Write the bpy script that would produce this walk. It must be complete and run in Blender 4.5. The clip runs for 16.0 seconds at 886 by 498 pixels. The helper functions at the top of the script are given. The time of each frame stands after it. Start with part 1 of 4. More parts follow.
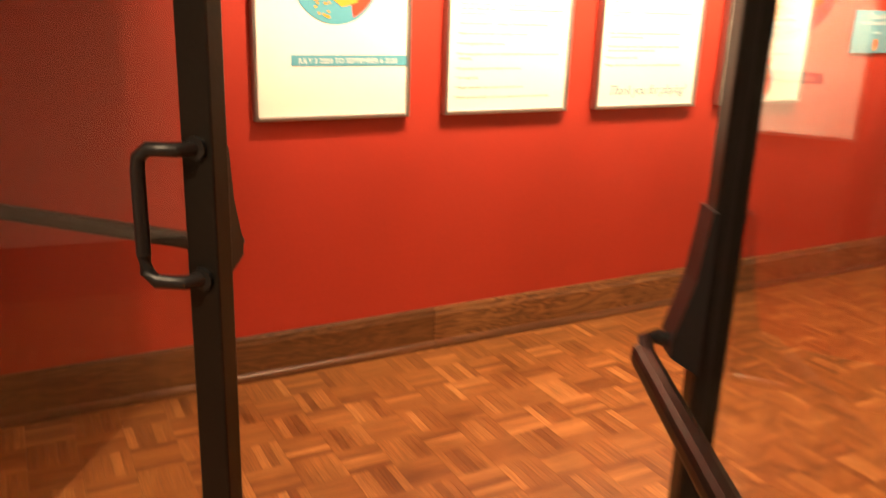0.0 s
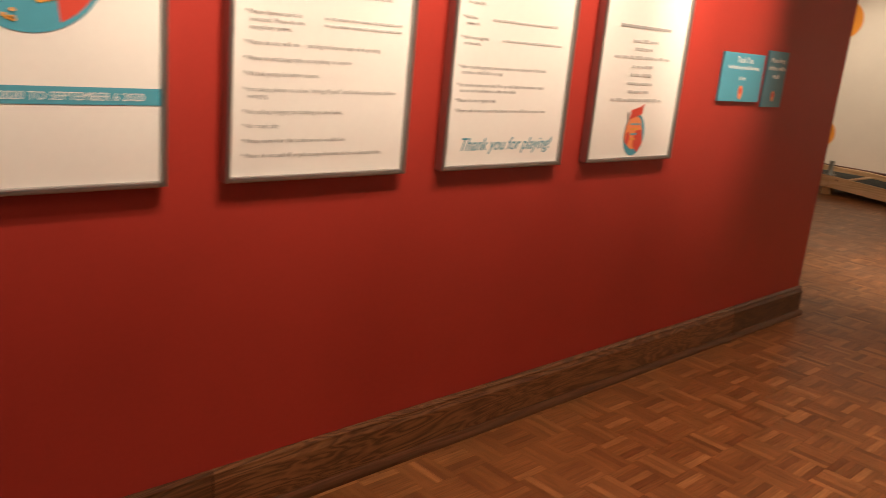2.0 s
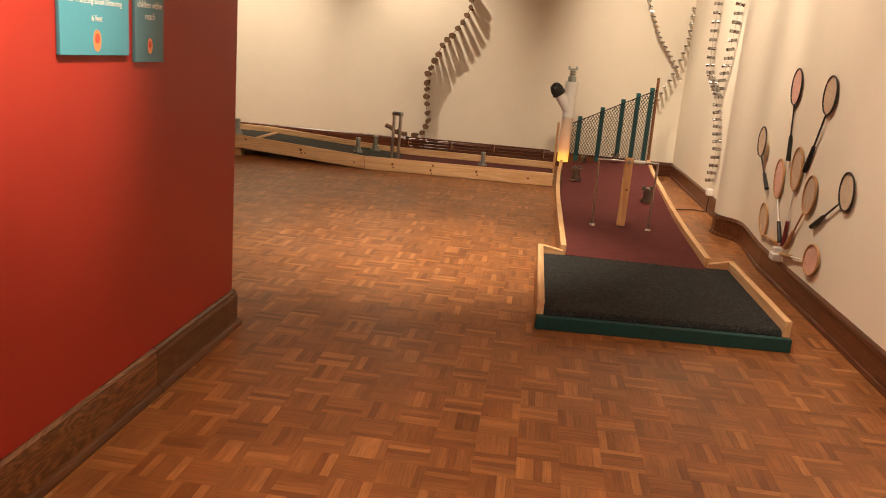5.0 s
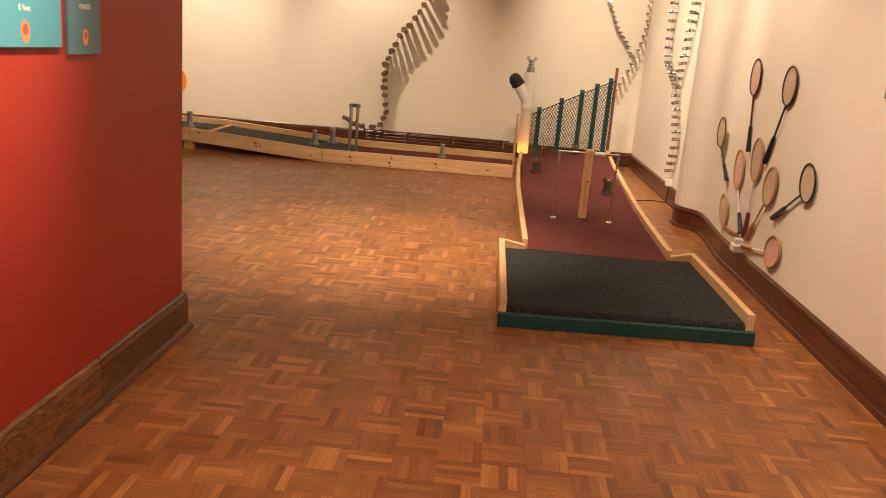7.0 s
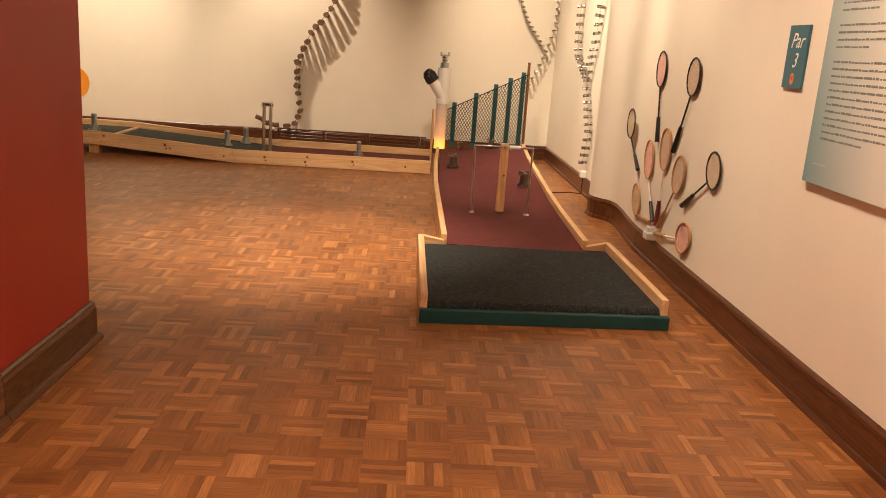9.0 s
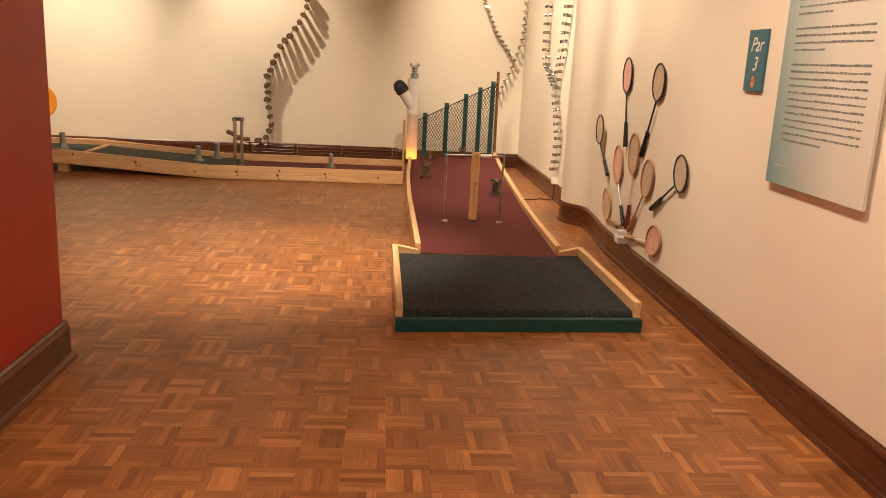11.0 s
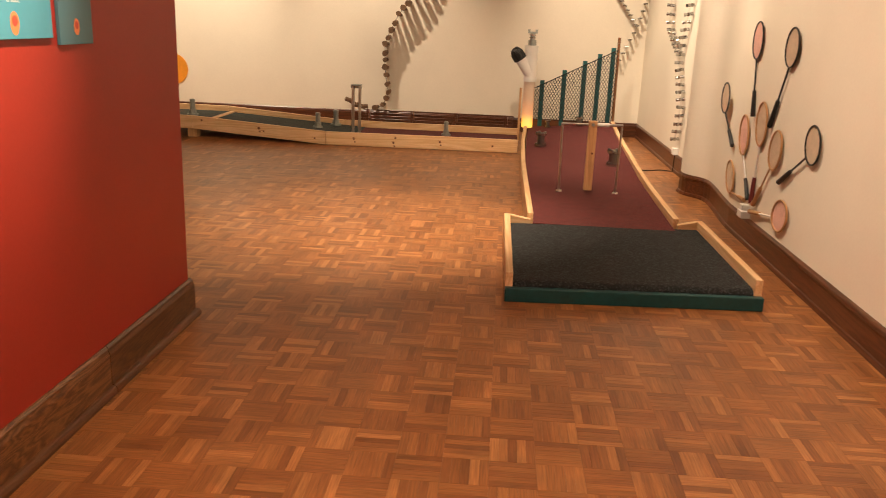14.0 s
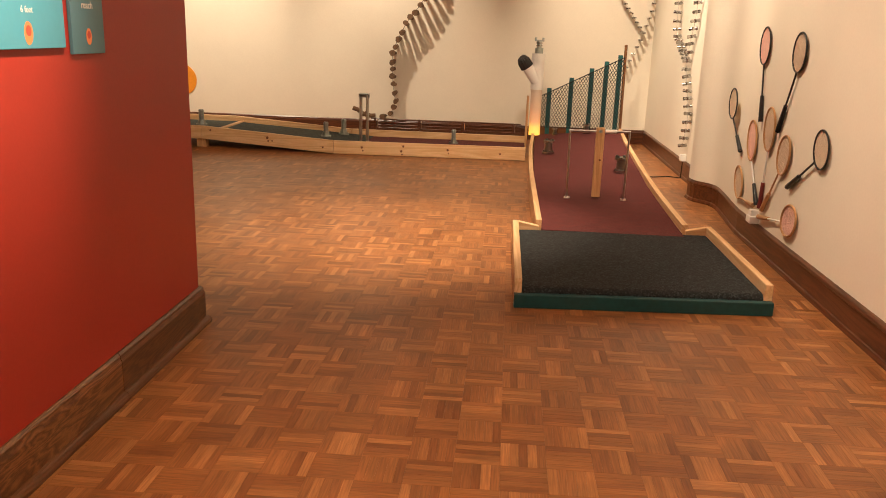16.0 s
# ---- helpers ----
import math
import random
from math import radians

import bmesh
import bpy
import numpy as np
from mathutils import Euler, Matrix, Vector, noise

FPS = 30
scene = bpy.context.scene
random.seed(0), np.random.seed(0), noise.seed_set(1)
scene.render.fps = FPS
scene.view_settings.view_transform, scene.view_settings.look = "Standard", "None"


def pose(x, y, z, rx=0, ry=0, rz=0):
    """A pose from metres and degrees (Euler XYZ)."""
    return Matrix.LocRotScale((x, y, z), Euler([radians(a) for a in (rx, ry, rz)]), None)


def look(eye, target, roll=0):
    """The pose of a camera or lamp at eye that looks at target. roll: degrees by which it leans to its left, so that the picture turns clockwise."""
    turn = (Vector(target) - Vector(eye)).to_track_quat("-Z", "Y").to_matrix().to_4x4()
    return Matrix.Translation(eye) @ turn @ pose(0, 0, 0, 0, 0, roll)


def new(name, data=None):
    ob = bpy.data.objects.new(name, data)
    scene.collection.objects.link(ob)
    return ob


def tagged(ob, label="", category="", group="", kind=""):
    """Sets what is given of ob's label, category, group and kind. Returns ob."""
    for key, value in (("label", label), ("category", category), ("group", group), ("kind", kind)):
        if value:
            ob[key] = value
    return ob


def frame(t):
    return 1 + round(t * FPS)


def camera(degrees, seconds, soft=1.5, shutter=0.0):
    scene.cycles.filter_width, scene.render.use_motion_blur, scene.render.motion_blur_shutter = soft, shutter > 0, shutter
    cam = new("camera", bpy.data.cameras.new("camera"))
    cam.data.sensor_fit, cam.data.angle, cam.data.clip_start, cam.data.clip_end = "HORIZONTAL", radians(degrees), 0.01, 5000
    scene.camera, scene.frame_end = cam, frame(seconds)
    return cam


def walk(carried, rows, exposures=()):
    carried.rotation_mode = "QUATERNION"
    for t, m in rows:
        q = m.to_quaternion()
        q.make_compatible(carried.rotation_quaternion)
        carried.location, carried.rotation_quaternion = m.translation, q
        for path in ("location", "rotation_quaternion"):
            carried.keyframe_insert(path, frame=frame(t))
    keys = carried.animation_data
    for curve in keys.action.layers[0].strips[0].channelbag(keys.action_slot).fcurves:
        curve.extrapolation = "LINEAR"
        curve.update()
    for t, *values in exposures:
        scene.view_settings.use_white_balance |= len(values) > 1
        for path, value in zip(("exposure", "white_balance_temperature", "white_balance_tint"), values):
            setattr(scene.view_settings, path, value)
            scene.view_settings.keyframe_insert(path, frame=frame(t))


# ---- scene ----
cam = camera(57.3, 16.0, 0.9, 0.5)
PATH = [
    (0, (-0.137, -5.46, 1.334), (-1.818, -4.545, 0.755), 2.0),
    (0.2, (-0.234, -5.416, 1.343), (-1.949, -4.548, 0.791), 1.4),
    (0.5, (-0.38, -5.361, 1.345), (-2.086, -4.444, 0.844), 2.4),
    (0.7, (-0.498, -5.334, 1.345), (-2.152, -4.315, 0.868), 3.3),
    (0.9, (-0.605, -5.311, 1.358), (-2.191, -4.181, 0.903), 3.4),
    (1, (-0.677, -5.304, 1.351), (-2.221, -4.114, 0.902), 3.8),
    (1.5, (-0.9, -5.148, 1.307), (-2.359, -3.868, 0.823), 4.9),
    (2, (-1.076, -4.96, 1.317), (-2.466, -3.612, 0.816), 5.4),
    (2.5, (-1.241, -4.747, 1.324), (-2.358, -3.152, 0.869), 3.5),
    (3, (-1.388, -4.514, 1.289), (-2.373, -2.845, 0.795), 4.1),
    (3.5, (-1.43, -4.314, 1.285), (-2.277, -2.565, 0.811), 4.8),
    (4, (-1.548, -4.08, 1.263), (-2.042, -2.195, 0.81), 4.3),
    (4.5, (-1.576, -3.893, 1.261), (-1.837, -1.966, 0.794), 5.1),
    (6.8, (-1.593, -3.643, 1.271), (-1.716, -1.708, 0.78), 4.7),
    (7, (-1.588, -3.657, 1.266), (-1.687, -1.72, 0.776), 4.8),
    (7.5, (-1.594, -3.637, 1.263), (-1.629, -1.696, 0.781), 4.8),
    (8, (-1.589, -3.637, 1.266), (-1.573, -1.693, 0.8), 4.3),
    (8.5, (-1.569, -3.639, 1.26), (-1.505, -1.695, 0.794), 3.8),
    (9, (-1.575, -3.641, 1.262), (-1.481, -1.702, 0.779), 4.1),
    (11.5, (-1.56, -3.676, 1.263), (-1.382, -1.736, 0.811), 2.5),
    (12, (-1.54, -3.67, 1.262), (-1.307, -1.76, 0.716), 3.0),
    (12.5, (-1.524, -3.65, 1.269), (-1.25, -1.774, 0.63), 3.4),
    (13, (-1.548, -3.658, 1.265), (-1.385, -1.755, 0.67), 3.3),
    (13.5, (-1.553, -3.648, 1.267), (-1.571, -1.727, 0.711), 3.0),
    (14, (-1.557, -3.652, 1.259), (-1.679, -1.73, 0.717), 2.4),
    (14.5, (-1.553, -3.654, 1.26), (-1.729, -1.734, 0.727), 1.7),
    (15, (-1.554, -3.65, 1.255), (-1.733, -1.73, 0.725), 1.6),
    (15.5, (-1.554, -3.653, 1.253), (-1.718, -1.731, 0.726), 1.8),
    (16, (-1.562, -3.664, 1.25), (-1.704, -1.738, 0.729), 1.9),
]
EXPOSURES = [(0.0, 0.62, 7500, 10), (0.5, 0.5, 7100, 10), (1.0, -0.2, 6400, 10), (1.5, -0.68, 5950, 10), (2.5, -0.98, 5900, 10),
             (3.5, -0.95, 5900, 10), (4.5, -0.48, 6150, 9), (7.0, -0.13, 6300, 8), (16.0, -0.08, 6300, 8)]
walk(cam, [(t, look(eye, target, roll)) for t, eye, target, roll in PATH], EXPOSURES)

# ---- world and lamps ----
world = bpy.data.worlds.new("world")
scene.world = world
world.use_nodes = True
world.node_tree.nodes["Background"].inputs[0].default_value = (0.03, 0.025, 0.02, 1)
WARM = (1.0, 0.77, 0.545)


def spot(eye, target, watts, degrees, blend=0.6, size=0.06, color=WARM):
    ob = new("track_spot", bpy.data.lights.new("track_spot", "SPOT"))
    ob.data.energy, ob.data.spot_size, ob.data.spot_blend = watts, radians(degrees), blend
    ob.data.shadow_soft_size, ob.data.color = size, color
    ob.matrix_world = look(eye, target)


for y in (-4.45, -3.75, -3.05, -2.36):
    spot((-1.75, y + 0.1, 3.2), (-2.82, y, 1.88), 730, 38, 0.9)
spot((-1.7, -2.0, 3.2), (-2.82, -1.82, 1.75), 980, 34, 0.9)
spot((-1.4, 0.9, 3.3), (-2.15, 1.35, 0.0), 760, 50, 1.0)
spot((-2.1, -0.5, 3.3), (-3.1, 2.5, 0.0), 520, 82, 1.0)
spot((-3.55, 4.95, 3.3), (-3.0, 6.25, 1.6), 360, 62, 1.0, 0.03)
spot((-5.2, 4.4, 3.3), (-5.0, 6.25, 0.9), 540, 64, 1.0)
spot((-1.1, 4.3, 3.3), (-0.2, 6.25, 1.4), 330, 64, 1.0, 0.03)
spot((-1.0, 1.5, 3.3), (-0.03, 2.8, 1.1), 430, 62, 1.0)
spot((-1.2, 3.6, 3.3), (0.07, 4.4, 1.2), 460, 65, 1.0)
spot((-1.5, 1.2, 3.3), (0.0, 1.1, 1.2), 350, 65, 1.0)
spot((-1.5, -0.8, 3.3), (0.0, -0.8, 1.3), 330, 65, 1.0)
spot((-1.3, -3.0, 3.3), (-0.7, -1.4, 0.0), 245, 80, 1.0)
spot((-1.4, -4.1, 3.3), (-2.45, -2.9, 0.0), 410, 76, 1.0)
spot((-1.6, 2.0, 3.3), (-1.0, 4.6, 0.0), 340, 70, 1.0)
# unseen lobby lamp, added to brighten the lobby and its reflection in the glass
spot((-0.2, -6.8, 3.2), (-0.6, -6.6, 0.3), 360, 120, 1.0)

# ---- materials ----


def mat(name, color, rough=0.6, metal=0.0, scale=60.0, vary=0.12, bump=0.1, stretch=(1, 1, 1), dark=0.0, coat=0.0):
    """Principled paint with fine grain, a coarse stain and bump, at real size."""
    m = bpy.data.materials.new(name)
    m.use_nodes = True
    nt = m.node_tree
    p = nt.nodes["Principled BSDF"]
    p.inputs["Roughness"].default_value, p.inputs["Metallic"].default_value = rough, metal
    p.inputs["Coat Weight"].default_value = coat
    tc = nt.nodes.new("ShaderNodeTexCoord")
    mp = nt.nodes.new("ShaderNodeMapping")
    mp.inputs["Scale"].default_value = stretch
    nt.links.new(tc.outputs["Object"], mp.inputs["Vector"])
    fine, coarse = nt.nodes.new("ShaderNodeTexNoise"), nt.nodes.new("ShaderNodeTexNoise")
    fine.inputs["Scale"].default_value, fine.inputs["Detail"].default_value = scale, 4
    coarse.inputs["Scale"].default_value, coarse.inputs["Detail"].default_value = scale / 18, 3
    for n in (fine, coarse):
        nt.links.new(mp.outputs["Vector"], n.inputs["Vector"])
    add = nt.nodes.new("ShaderNodeMath")
    nt.links.new(fine.outputs["Fac"], add.inputs[0])
    nt.links.new(coarse.outputs["Fac"], add.inputs[1])
    rng = nt.nodes.new("ShaderNodeMapRange")
    rng.inputs["From Min"].default_value, rng.inputs["From Max"].default_value = 0.6, 1.4
    rng.inputs["To Min"].default_value, rng.inputs["To Max"].default_value = 1 - vary - dark, 1 + vary
    nt.links.new(add.outputs[0], rng.inputs["Value"])
    mix = nt.nodes.new("ShaderNodeMix")
    mix.data_type, mix.blend_type = "RGBA", "MULTIPLY"
    mix.inputs["Factor"].default_value = 1.0
    mix.inputs["A"].default_value = (*color, 1)
    nt.links.new(rng.outputs[0], mix.inputs["B"])
    nt.links.new(mix.outputs["Result"], p.inputs["Base Color"])
    if bump:
        b = nt.nodes.new("ShaderNodeBump")
        b.inputs["Strength"].default_value, b.inputs["Distance"].default_value = bump, 0.004
        nt.links.new(fine.outputs["Fac"], b.inputs["Height"])
        nt.links.new(b.outputs["Normal"], p.inputs["Normal"])
    return m


def wood(name, c1, c2, axis, rough=0.4, scale=14.0, coat=0.1, ring=0.09, along=0.07):
    """Wood with grain bands running along the given axis."""
    m = mat(name, c1, rough, 0, 120, 0.1, 0.08, coat=coat)
    nt = m.node_tree
    p = nt.nodes["Principled BSDF"]
    tc = nt.nodes.new("ShaderNodeTexCoord")
    mp = nt.nodes.new("ShaderNodeMapping")
    mp.inputs["Scale"].default_value = [along if i == axis else 1.0 for i in range(3)]
    w = nt.nodes.new("ShaderNodeTexNoise")
    w.inputs["Scale"].default_value, w.inputs["Detail"].default_value, w.inputs["Distortion"].default_value = scale, 6, 0.6
    wv = nt.nodes.new("ShaderNodeMath")
    wv.operation = "PINGPONG"
    wv.inputs[1].default_value = ring
    rmp = nt.nodes.new("ShaderNodeMapRange")
    rmp.inputs["From Max"].default_value = ring
    mix = nt.nodes.new("ShaderNodeMix")
    mix.data_type = "RGBA"
    mix.inputs["A"].default_value, mix.inputs["B"].default_value = (*c1, 1), (*c2, 1)
    nt.links.new(tc.outputs["Object"], mp.inputs["Vector"])
    nt.links.new(mp.outputs["Vector"], w.inputs["Vector"])
    nt.links.new(w.outputs["Fac"], wv.inputs[0])
    nt.links.new(wv.outputs[0], rmp.inputs["Value"])
    nt.links.new(rmp.outputs[0], mix.inputs["Factor"])
    old = next(n for n in nt.nodes if n.type == "MIX" and n.blend_type == "MULTIPLY")
    nt.links.new(mix.outputs["Result"], old.inputs["A"])
    nt.links.new(old.outputs["Result"], p.inputs["Base Color"])
    return m


def parquet_material():
    m = bpy.data.materials.new("oak_parquet")
    m.use_nodes = True
    nt = m.node_tree
    p = nt.nodes["Principled BSDF"]
    geo, info, comb = nt.nodes.new("ShaderNodeNewGeometry"), nt.nodes.new("ShaderNodeObjectInfo"), nt.nodes.new("ShaderNodeCombineXYZ")
    nt.links.new(geo.outputs["Random Per Island"], comb.inputs[0])
    nt.links.new(info.outputs["Random"], comb.inputs[1])
    wn = nt.nodes.new("ShaderNodeTexWhiteNoise")
    nt.links.new(comb.outputs[0], wn.inputs["Vector"])
    ramp = nt.nodes.new("ShaderNodeValToRGB")
    cols = ((0.0, (0.18, 0.062, 0.0185)), (0.22, (0.245, 0.09, 0.0265)), (0.78, (0.305, 0.119, 0.0355)), (1.0, (0.43, 0.187, 0.062)))
    el = ramp.color_ramp.elements
    el[0].position, el[0].color = cols[0][0], (*cols[0][1], 1)
    el[1].position, el[1].color = cols[3][0], (*cols[3][1], 1)
    for pos, c in cols[1:3]:
        e = el.new(pos)
        e.color = (*c, 1)
    nt.links.new(wn.outputs["Value"], ramp.inputs["Fac"])
    uv = nt.nodes.new("ShaderNodeUVMap")
    mp = nt.nodes.new("ShaderNodeMapping")
    mp.inputs["Scale"].default_value = (7, 130, 1)
    off = nt.nodes.new("ShaderNodeVectorMath")
    off.operation = "MULTIPLY_ADD"
    off.inputs[1].default_value = (40, 40, 40)
    nt.links.new(wn.outputs["Color"], off.inputs[0])
    nt.links.new(uv.outputs["UV"], mp.inputs["Vector"])
    nt.links.new(mp.outputs["Vector"], off.inputs[2])
    grain = nt.nodes.new("ShaderNodeTexNoise")
    grain.inputs["Scale"].default_value, grain.inputs["Detail"].default_value = 1.6, 5
    nt.links.new(off.outputs[0], grain.inputs["Vector"])
    wear = nt.nodes.new("ShaderNodeTexNoise")
    wear.inputs["Scale"].default_value, wear.inputs["Detail"].default_value = 1.4, 5
    nt.links.new(geo.outputs["Position"], wear.inputs["Vector"])
    rng = nt.nodes.new("ShaderNodeMapRange")
    rng.inputs["From Min"].default_value, rng.inputs["From Max"].default_value = 0.3, 0.7
    rng.inputs["To Min"].default_value, rng.inputs["To Max"].default_value = 0.73, 1.23
    nt.links.new(grain.outputs["Fac"], rng.inputs["Value"])
    mix = nt.nodes.new("ShaderNodeMix")
    mix.data_type, mix.blend_type = "RGBA", "MULTIPLY"
    mix.inputs["Factor"].default_value = 1.0
    nt.links.new(ramp.outputs["Color"], mix.inputs["A"])
    nt.links.new(rng.outputs[0], mix.inputs["B"])
    worn = nt.nodes.new("ShaderNodeMapRange")
    worn.inputs["From Min"].default_value, worn.inputs["From Max"].default_value = 0.3, 0.7
    worn.inputs["To Min"].default_value, worn.inputs["To Max"].default_value = 0.84, 1.14
    wear2 = nt.nodes.new("ShaderNodeTexNoise")
    wear2.inputs["Scale"].default_value, wear2.inputs["Detail"].default_value = 5.5, 2
    nt.links.new(geo.outputs["Position"], wear2.inputs["Vector"])
    nt.links.new(wear2.outputs["Fac"], worn.inputs["Value"])
    mix2 = nt.nodes.new("ShaderNodeMix")
    mix2.data_type, mix2.blend_type = "RGBA", "MULTIPLY"
    mix2.inputs["Factor"].default_value = 1.0
    nt.links.new(mix.outputs["Result"], mix2.inputs["A"])
    nt.links.new(worn.outputs[0], mix2.inputs["B"])
    nt.links.new(mix2.outputs["Result"], p.inputs["Base Color"])
    r2 = nt.nodes.new("ShaderNodeMapRange")
    r2.inputs["To Min"].default_value, r2.inputs["To Max"].default_value = 0.27, 0.5
    nt.links.new(wear.outputs["Fac"], r2.inputs["Value"])
    nt.links.new(r2.outputs[0], p.inputs["Roughness"])
    b = nt.nodes.new("ShaderNodeBump")
    b.inputs["Strength"].default_value, b.inputs["Distance"].default_value = 0.12, 0.002
    nt.links.new(grain.outputs["Fac"], b.inputs["Height"])
    nt.links.new(b.outputs["Normal"], p.inputs["Normal"])
    return m


def glow_material(name, base):
    """Plastic pipe lit from a lamp inside its foot; the glow fades with height."""
    m = bpy.data.materials.new(name)
    m.use_nodes = True
    nt = m.node_tree
    p = nt.nodes["Principled BSDF"]
    p.inputs["Base Color"].default_value = (*base, 1)
    p.inputs["Roughness"].default_value = 0.35
    tc, sep = nt.nodes.new("ShaderNodeTexCoord"), nt.nodes.new("ShaderNodeSeparateXYZ")
    nt.links.new(tc.outputs["Generated"], sep.inputs[0])
    r = nt.nodes.new("ShaderNodeValToRGB")
    el = r.color_ramp.elements
    el[0].position, el[0].color = 0.0, (1.0, 0.62, 0.03, 1)
    el[1].position, el[1].color = 0.95, (0.03, 0.008, 0.002, 1)
    for pos, c in ((0.13, (1.0, 0.46, 0.03, 1)), (0.3, (0.40, 0.12, 0.02, 1)), (0.6, (0.16, 0.045, 0.01, 1))):
        e = el.new(pos)
        e.color = c
    nt.links.new(sep.outputs["Z"], r.inputs["Fac"])
    nt.links.new(r.outputs["Color"], p.inputs["Emission Color"])
    p.inputs["Emission Strength"].default_value = 1.3
    return m


def glass_material():
    m = bpy.data.materials.new("door_glass")
    m.use_nodes = True
    p = m.node_tree.nodes["Principled BSDF"]
    p.inputs["Base Color"].default_value = (0.94, 0.91, 0.89, 1)
    p.inputs["Roughness"].default_value, p.inputs["Transmission Weight"].default_value, p.inputs["IOR"].default_value = 0.01, 1.0, 1.5
    return m


RED = mat("red_wall_paint", (0.37, 0.029, 0.016), 0.5, 0, 90, 0.05, 0.06)
CREAM = mat("cream_wall_paint", (0.80, 0.73, 0.61), 0.7, 0, 70, 0.03, 0.06)
CEIL = mat("ceiling_paint", (0.8, 0.76, 0.68), 0.8, 0, 40, 0.03, 0.05)
PARQ = parquet_material()
GROUT = mat("floor_joint", (0.15, 0.058, 0.022), 0.7, 0, 60, 0.2)
BASE_Y = wood("ringed_oak_y", (0.26, 0.115, 0.042), (0.085, 0.03, 0.01), 1, 0.33, 10, 0.1, 0.028, 0.13)
BASE_D = wood("dark_ringed_oak_y", (0.15, 0.062, 0.022), (0.06, 0.021, 0.007), 1, 0.33, 10, 0.1, 0.028, 0.13)
SHOE = wood("shoe_oak_y", (0.14, 0.055, 0.02), (0.08, 0.028, 0.01), 1, 0.35, 22)
BASE_X = wood("dark_oak_x", (0.16, 0.058, 0.018), (0.085, 0.028, 0.009), 0, 0.33, 22)
BASE_R = wood("mahogany_y", (0.125, 0.042, 0.017), (0.06, 0.018, 0.008), 1, 0.3, 22)
BASE_RX = wood("mahogany_x", (0.125, 0.042, 0.017), (0.06, 0.018, 0.008), 0, 0.3, 22)
PINE_X = wood("pine_x", (0.76, 0.51, 0.28), (0.63, 0.37, 0.17), 0, 0.5, 9, 0, 0.06, 0.05)
PINE_Y = wood("pine_y", (0.76, 0.51, 0.28), (0.63, 0.37, 0.17), 1, 0.5, 9, 0, 0.06, 0.05)
PINE_Z = wood("pine_z", (0.66, 0.39, 0.18), (0.50, 0.26, 0.11), 2, 0.45, 14, 0.1)
OAK_Y = wood("table_oak_y", (0.57, 0.27, 0.08), (0.47, 0.195, 0.052), 1, 0.35, 16, 0.3)
OAK_Z = wood("table_oak_z", (0.57, 0.27, 0.08), (0.47, 0.195, 0.052), 2, 0.35, 16, 0.3)
KNOT = mat("knot", (0.16, 0.055, 0.02), 0.5, 0, 200, 0.3)
STREAK = mat("knot_streak", (0.40, 0.19, 0.075), 0.5, 0, 200, 0.2)
MAROON = mat("maroon_felt", (0.105, 0.016, 0.015), 0.95, 0, 300, 0.25, 0.5)
CHAR = mat("charcoal_carpet", (0.0145, 0.0175, 0.0185), 0.95, 0, 240, 0.2, 0.8)


def flecks(m, scale, low, high):
    """Uneven yarn colour: each small tuft of a carpet takes its own shade."""
    nt = m.node_tree
    p = nt.nodes["Principled BSDF"]
    old = next(n for n in nt.nodes if n.type == "MIX")
    tc, cell, sep = nt.nodes.new("ShaderNodeTexCoord"), nt.nodes.new("ShaderNodeTexVoronoi"), nt.nodes.new("ShaderNodeSeparateColor")
    cell.inputs["Scale"].default_value = scale
    nt.links.new(tc.outputs["Object"], cell.inputs["Vector"])
    nt.links.new(cell.outputs["Color"], sep.inputs[0])
    power = nt.nodes.new("ShaderNodeMath")
    power.operation = "POWER"
    power.inputs[1].default_value = 3.0
    nt.links.new(sep.outputs[0], power.inputs[0])
    rng = nt.nodes.new("ShaderNodeMapRange")
    rng.inputs["To Min"].default_value, rng.inputs["To Max"].default_value = low, high
    nt.links.new(power.outputs[0], rng.inputs["Value"])
    mix = nt.nodes.new("ShaderNodeMix")
    mix.data_type, mix.blend_type = "RGBA", "MULTIPLY"
    mix.inputs["Factor"].default_value = 1.0
    nt.links.new(old.outputs["Result"], mix.inputs["A"])
    nt.links.new(rng.outputs[0], mix.inputs["B"])
    nt.links.new(mix.outputs["Result"], p.inputs["Base Color"])


flecks(CHAR, 130, 0.5, 2.6)
flecks(MAROON, 160, 0.85, 1.35)
TURF = mat("green_turf", (0.045, 0.055, 0.05), 0.95, 0, 260, 0.4, 0.8)
GREEN = mat("green_board_paint", (0.005, 0.055, 0.056), 0.45, 0, 40, 0.25, 0.2)
POST = mat("teal_post_paint", (0.009, 0.095, 0.098), 0.45, 0, 40, 0.25, 0.2)
BRONZE = mat("dark_bronze", (0.012, 0.010, 0.008), 0.42, 0.4, 90, 0.2, 0.05)
BLACK = mat("black_plastic", (0.012, 0.012, 0.013), 0.38, 0, 120, 0.2, 0.05)
STEEL = mat("brushed_steel", (0.55, 0.53, 0.50), 0.28, 1, 200, 0.15, 0.1)
CHROME = mat("chrome", (0.85, 0.83, 0.80), 0.25, 1, 80, 0.05, 0.03)
ZINC = mat("galvanised", (0.38, 0.42, 0.40), 0.4, 0.85, 150, 0.25, 0.15)
CLAMP = mat("dull_chrome", (0.42, 0.41, 0.39), 0.24, 1, 80, 0.1, 0.03)
GUNMETAL = mat("gunmetal", (0.24, 0.24, 0.23), 0.3, 1, 80, 0.15, 0.05)
FRAME = mat("pewter_frame", (0.40, 0.38, 0.37), 0.3, 0.9, 150, 0.1, 0.05)
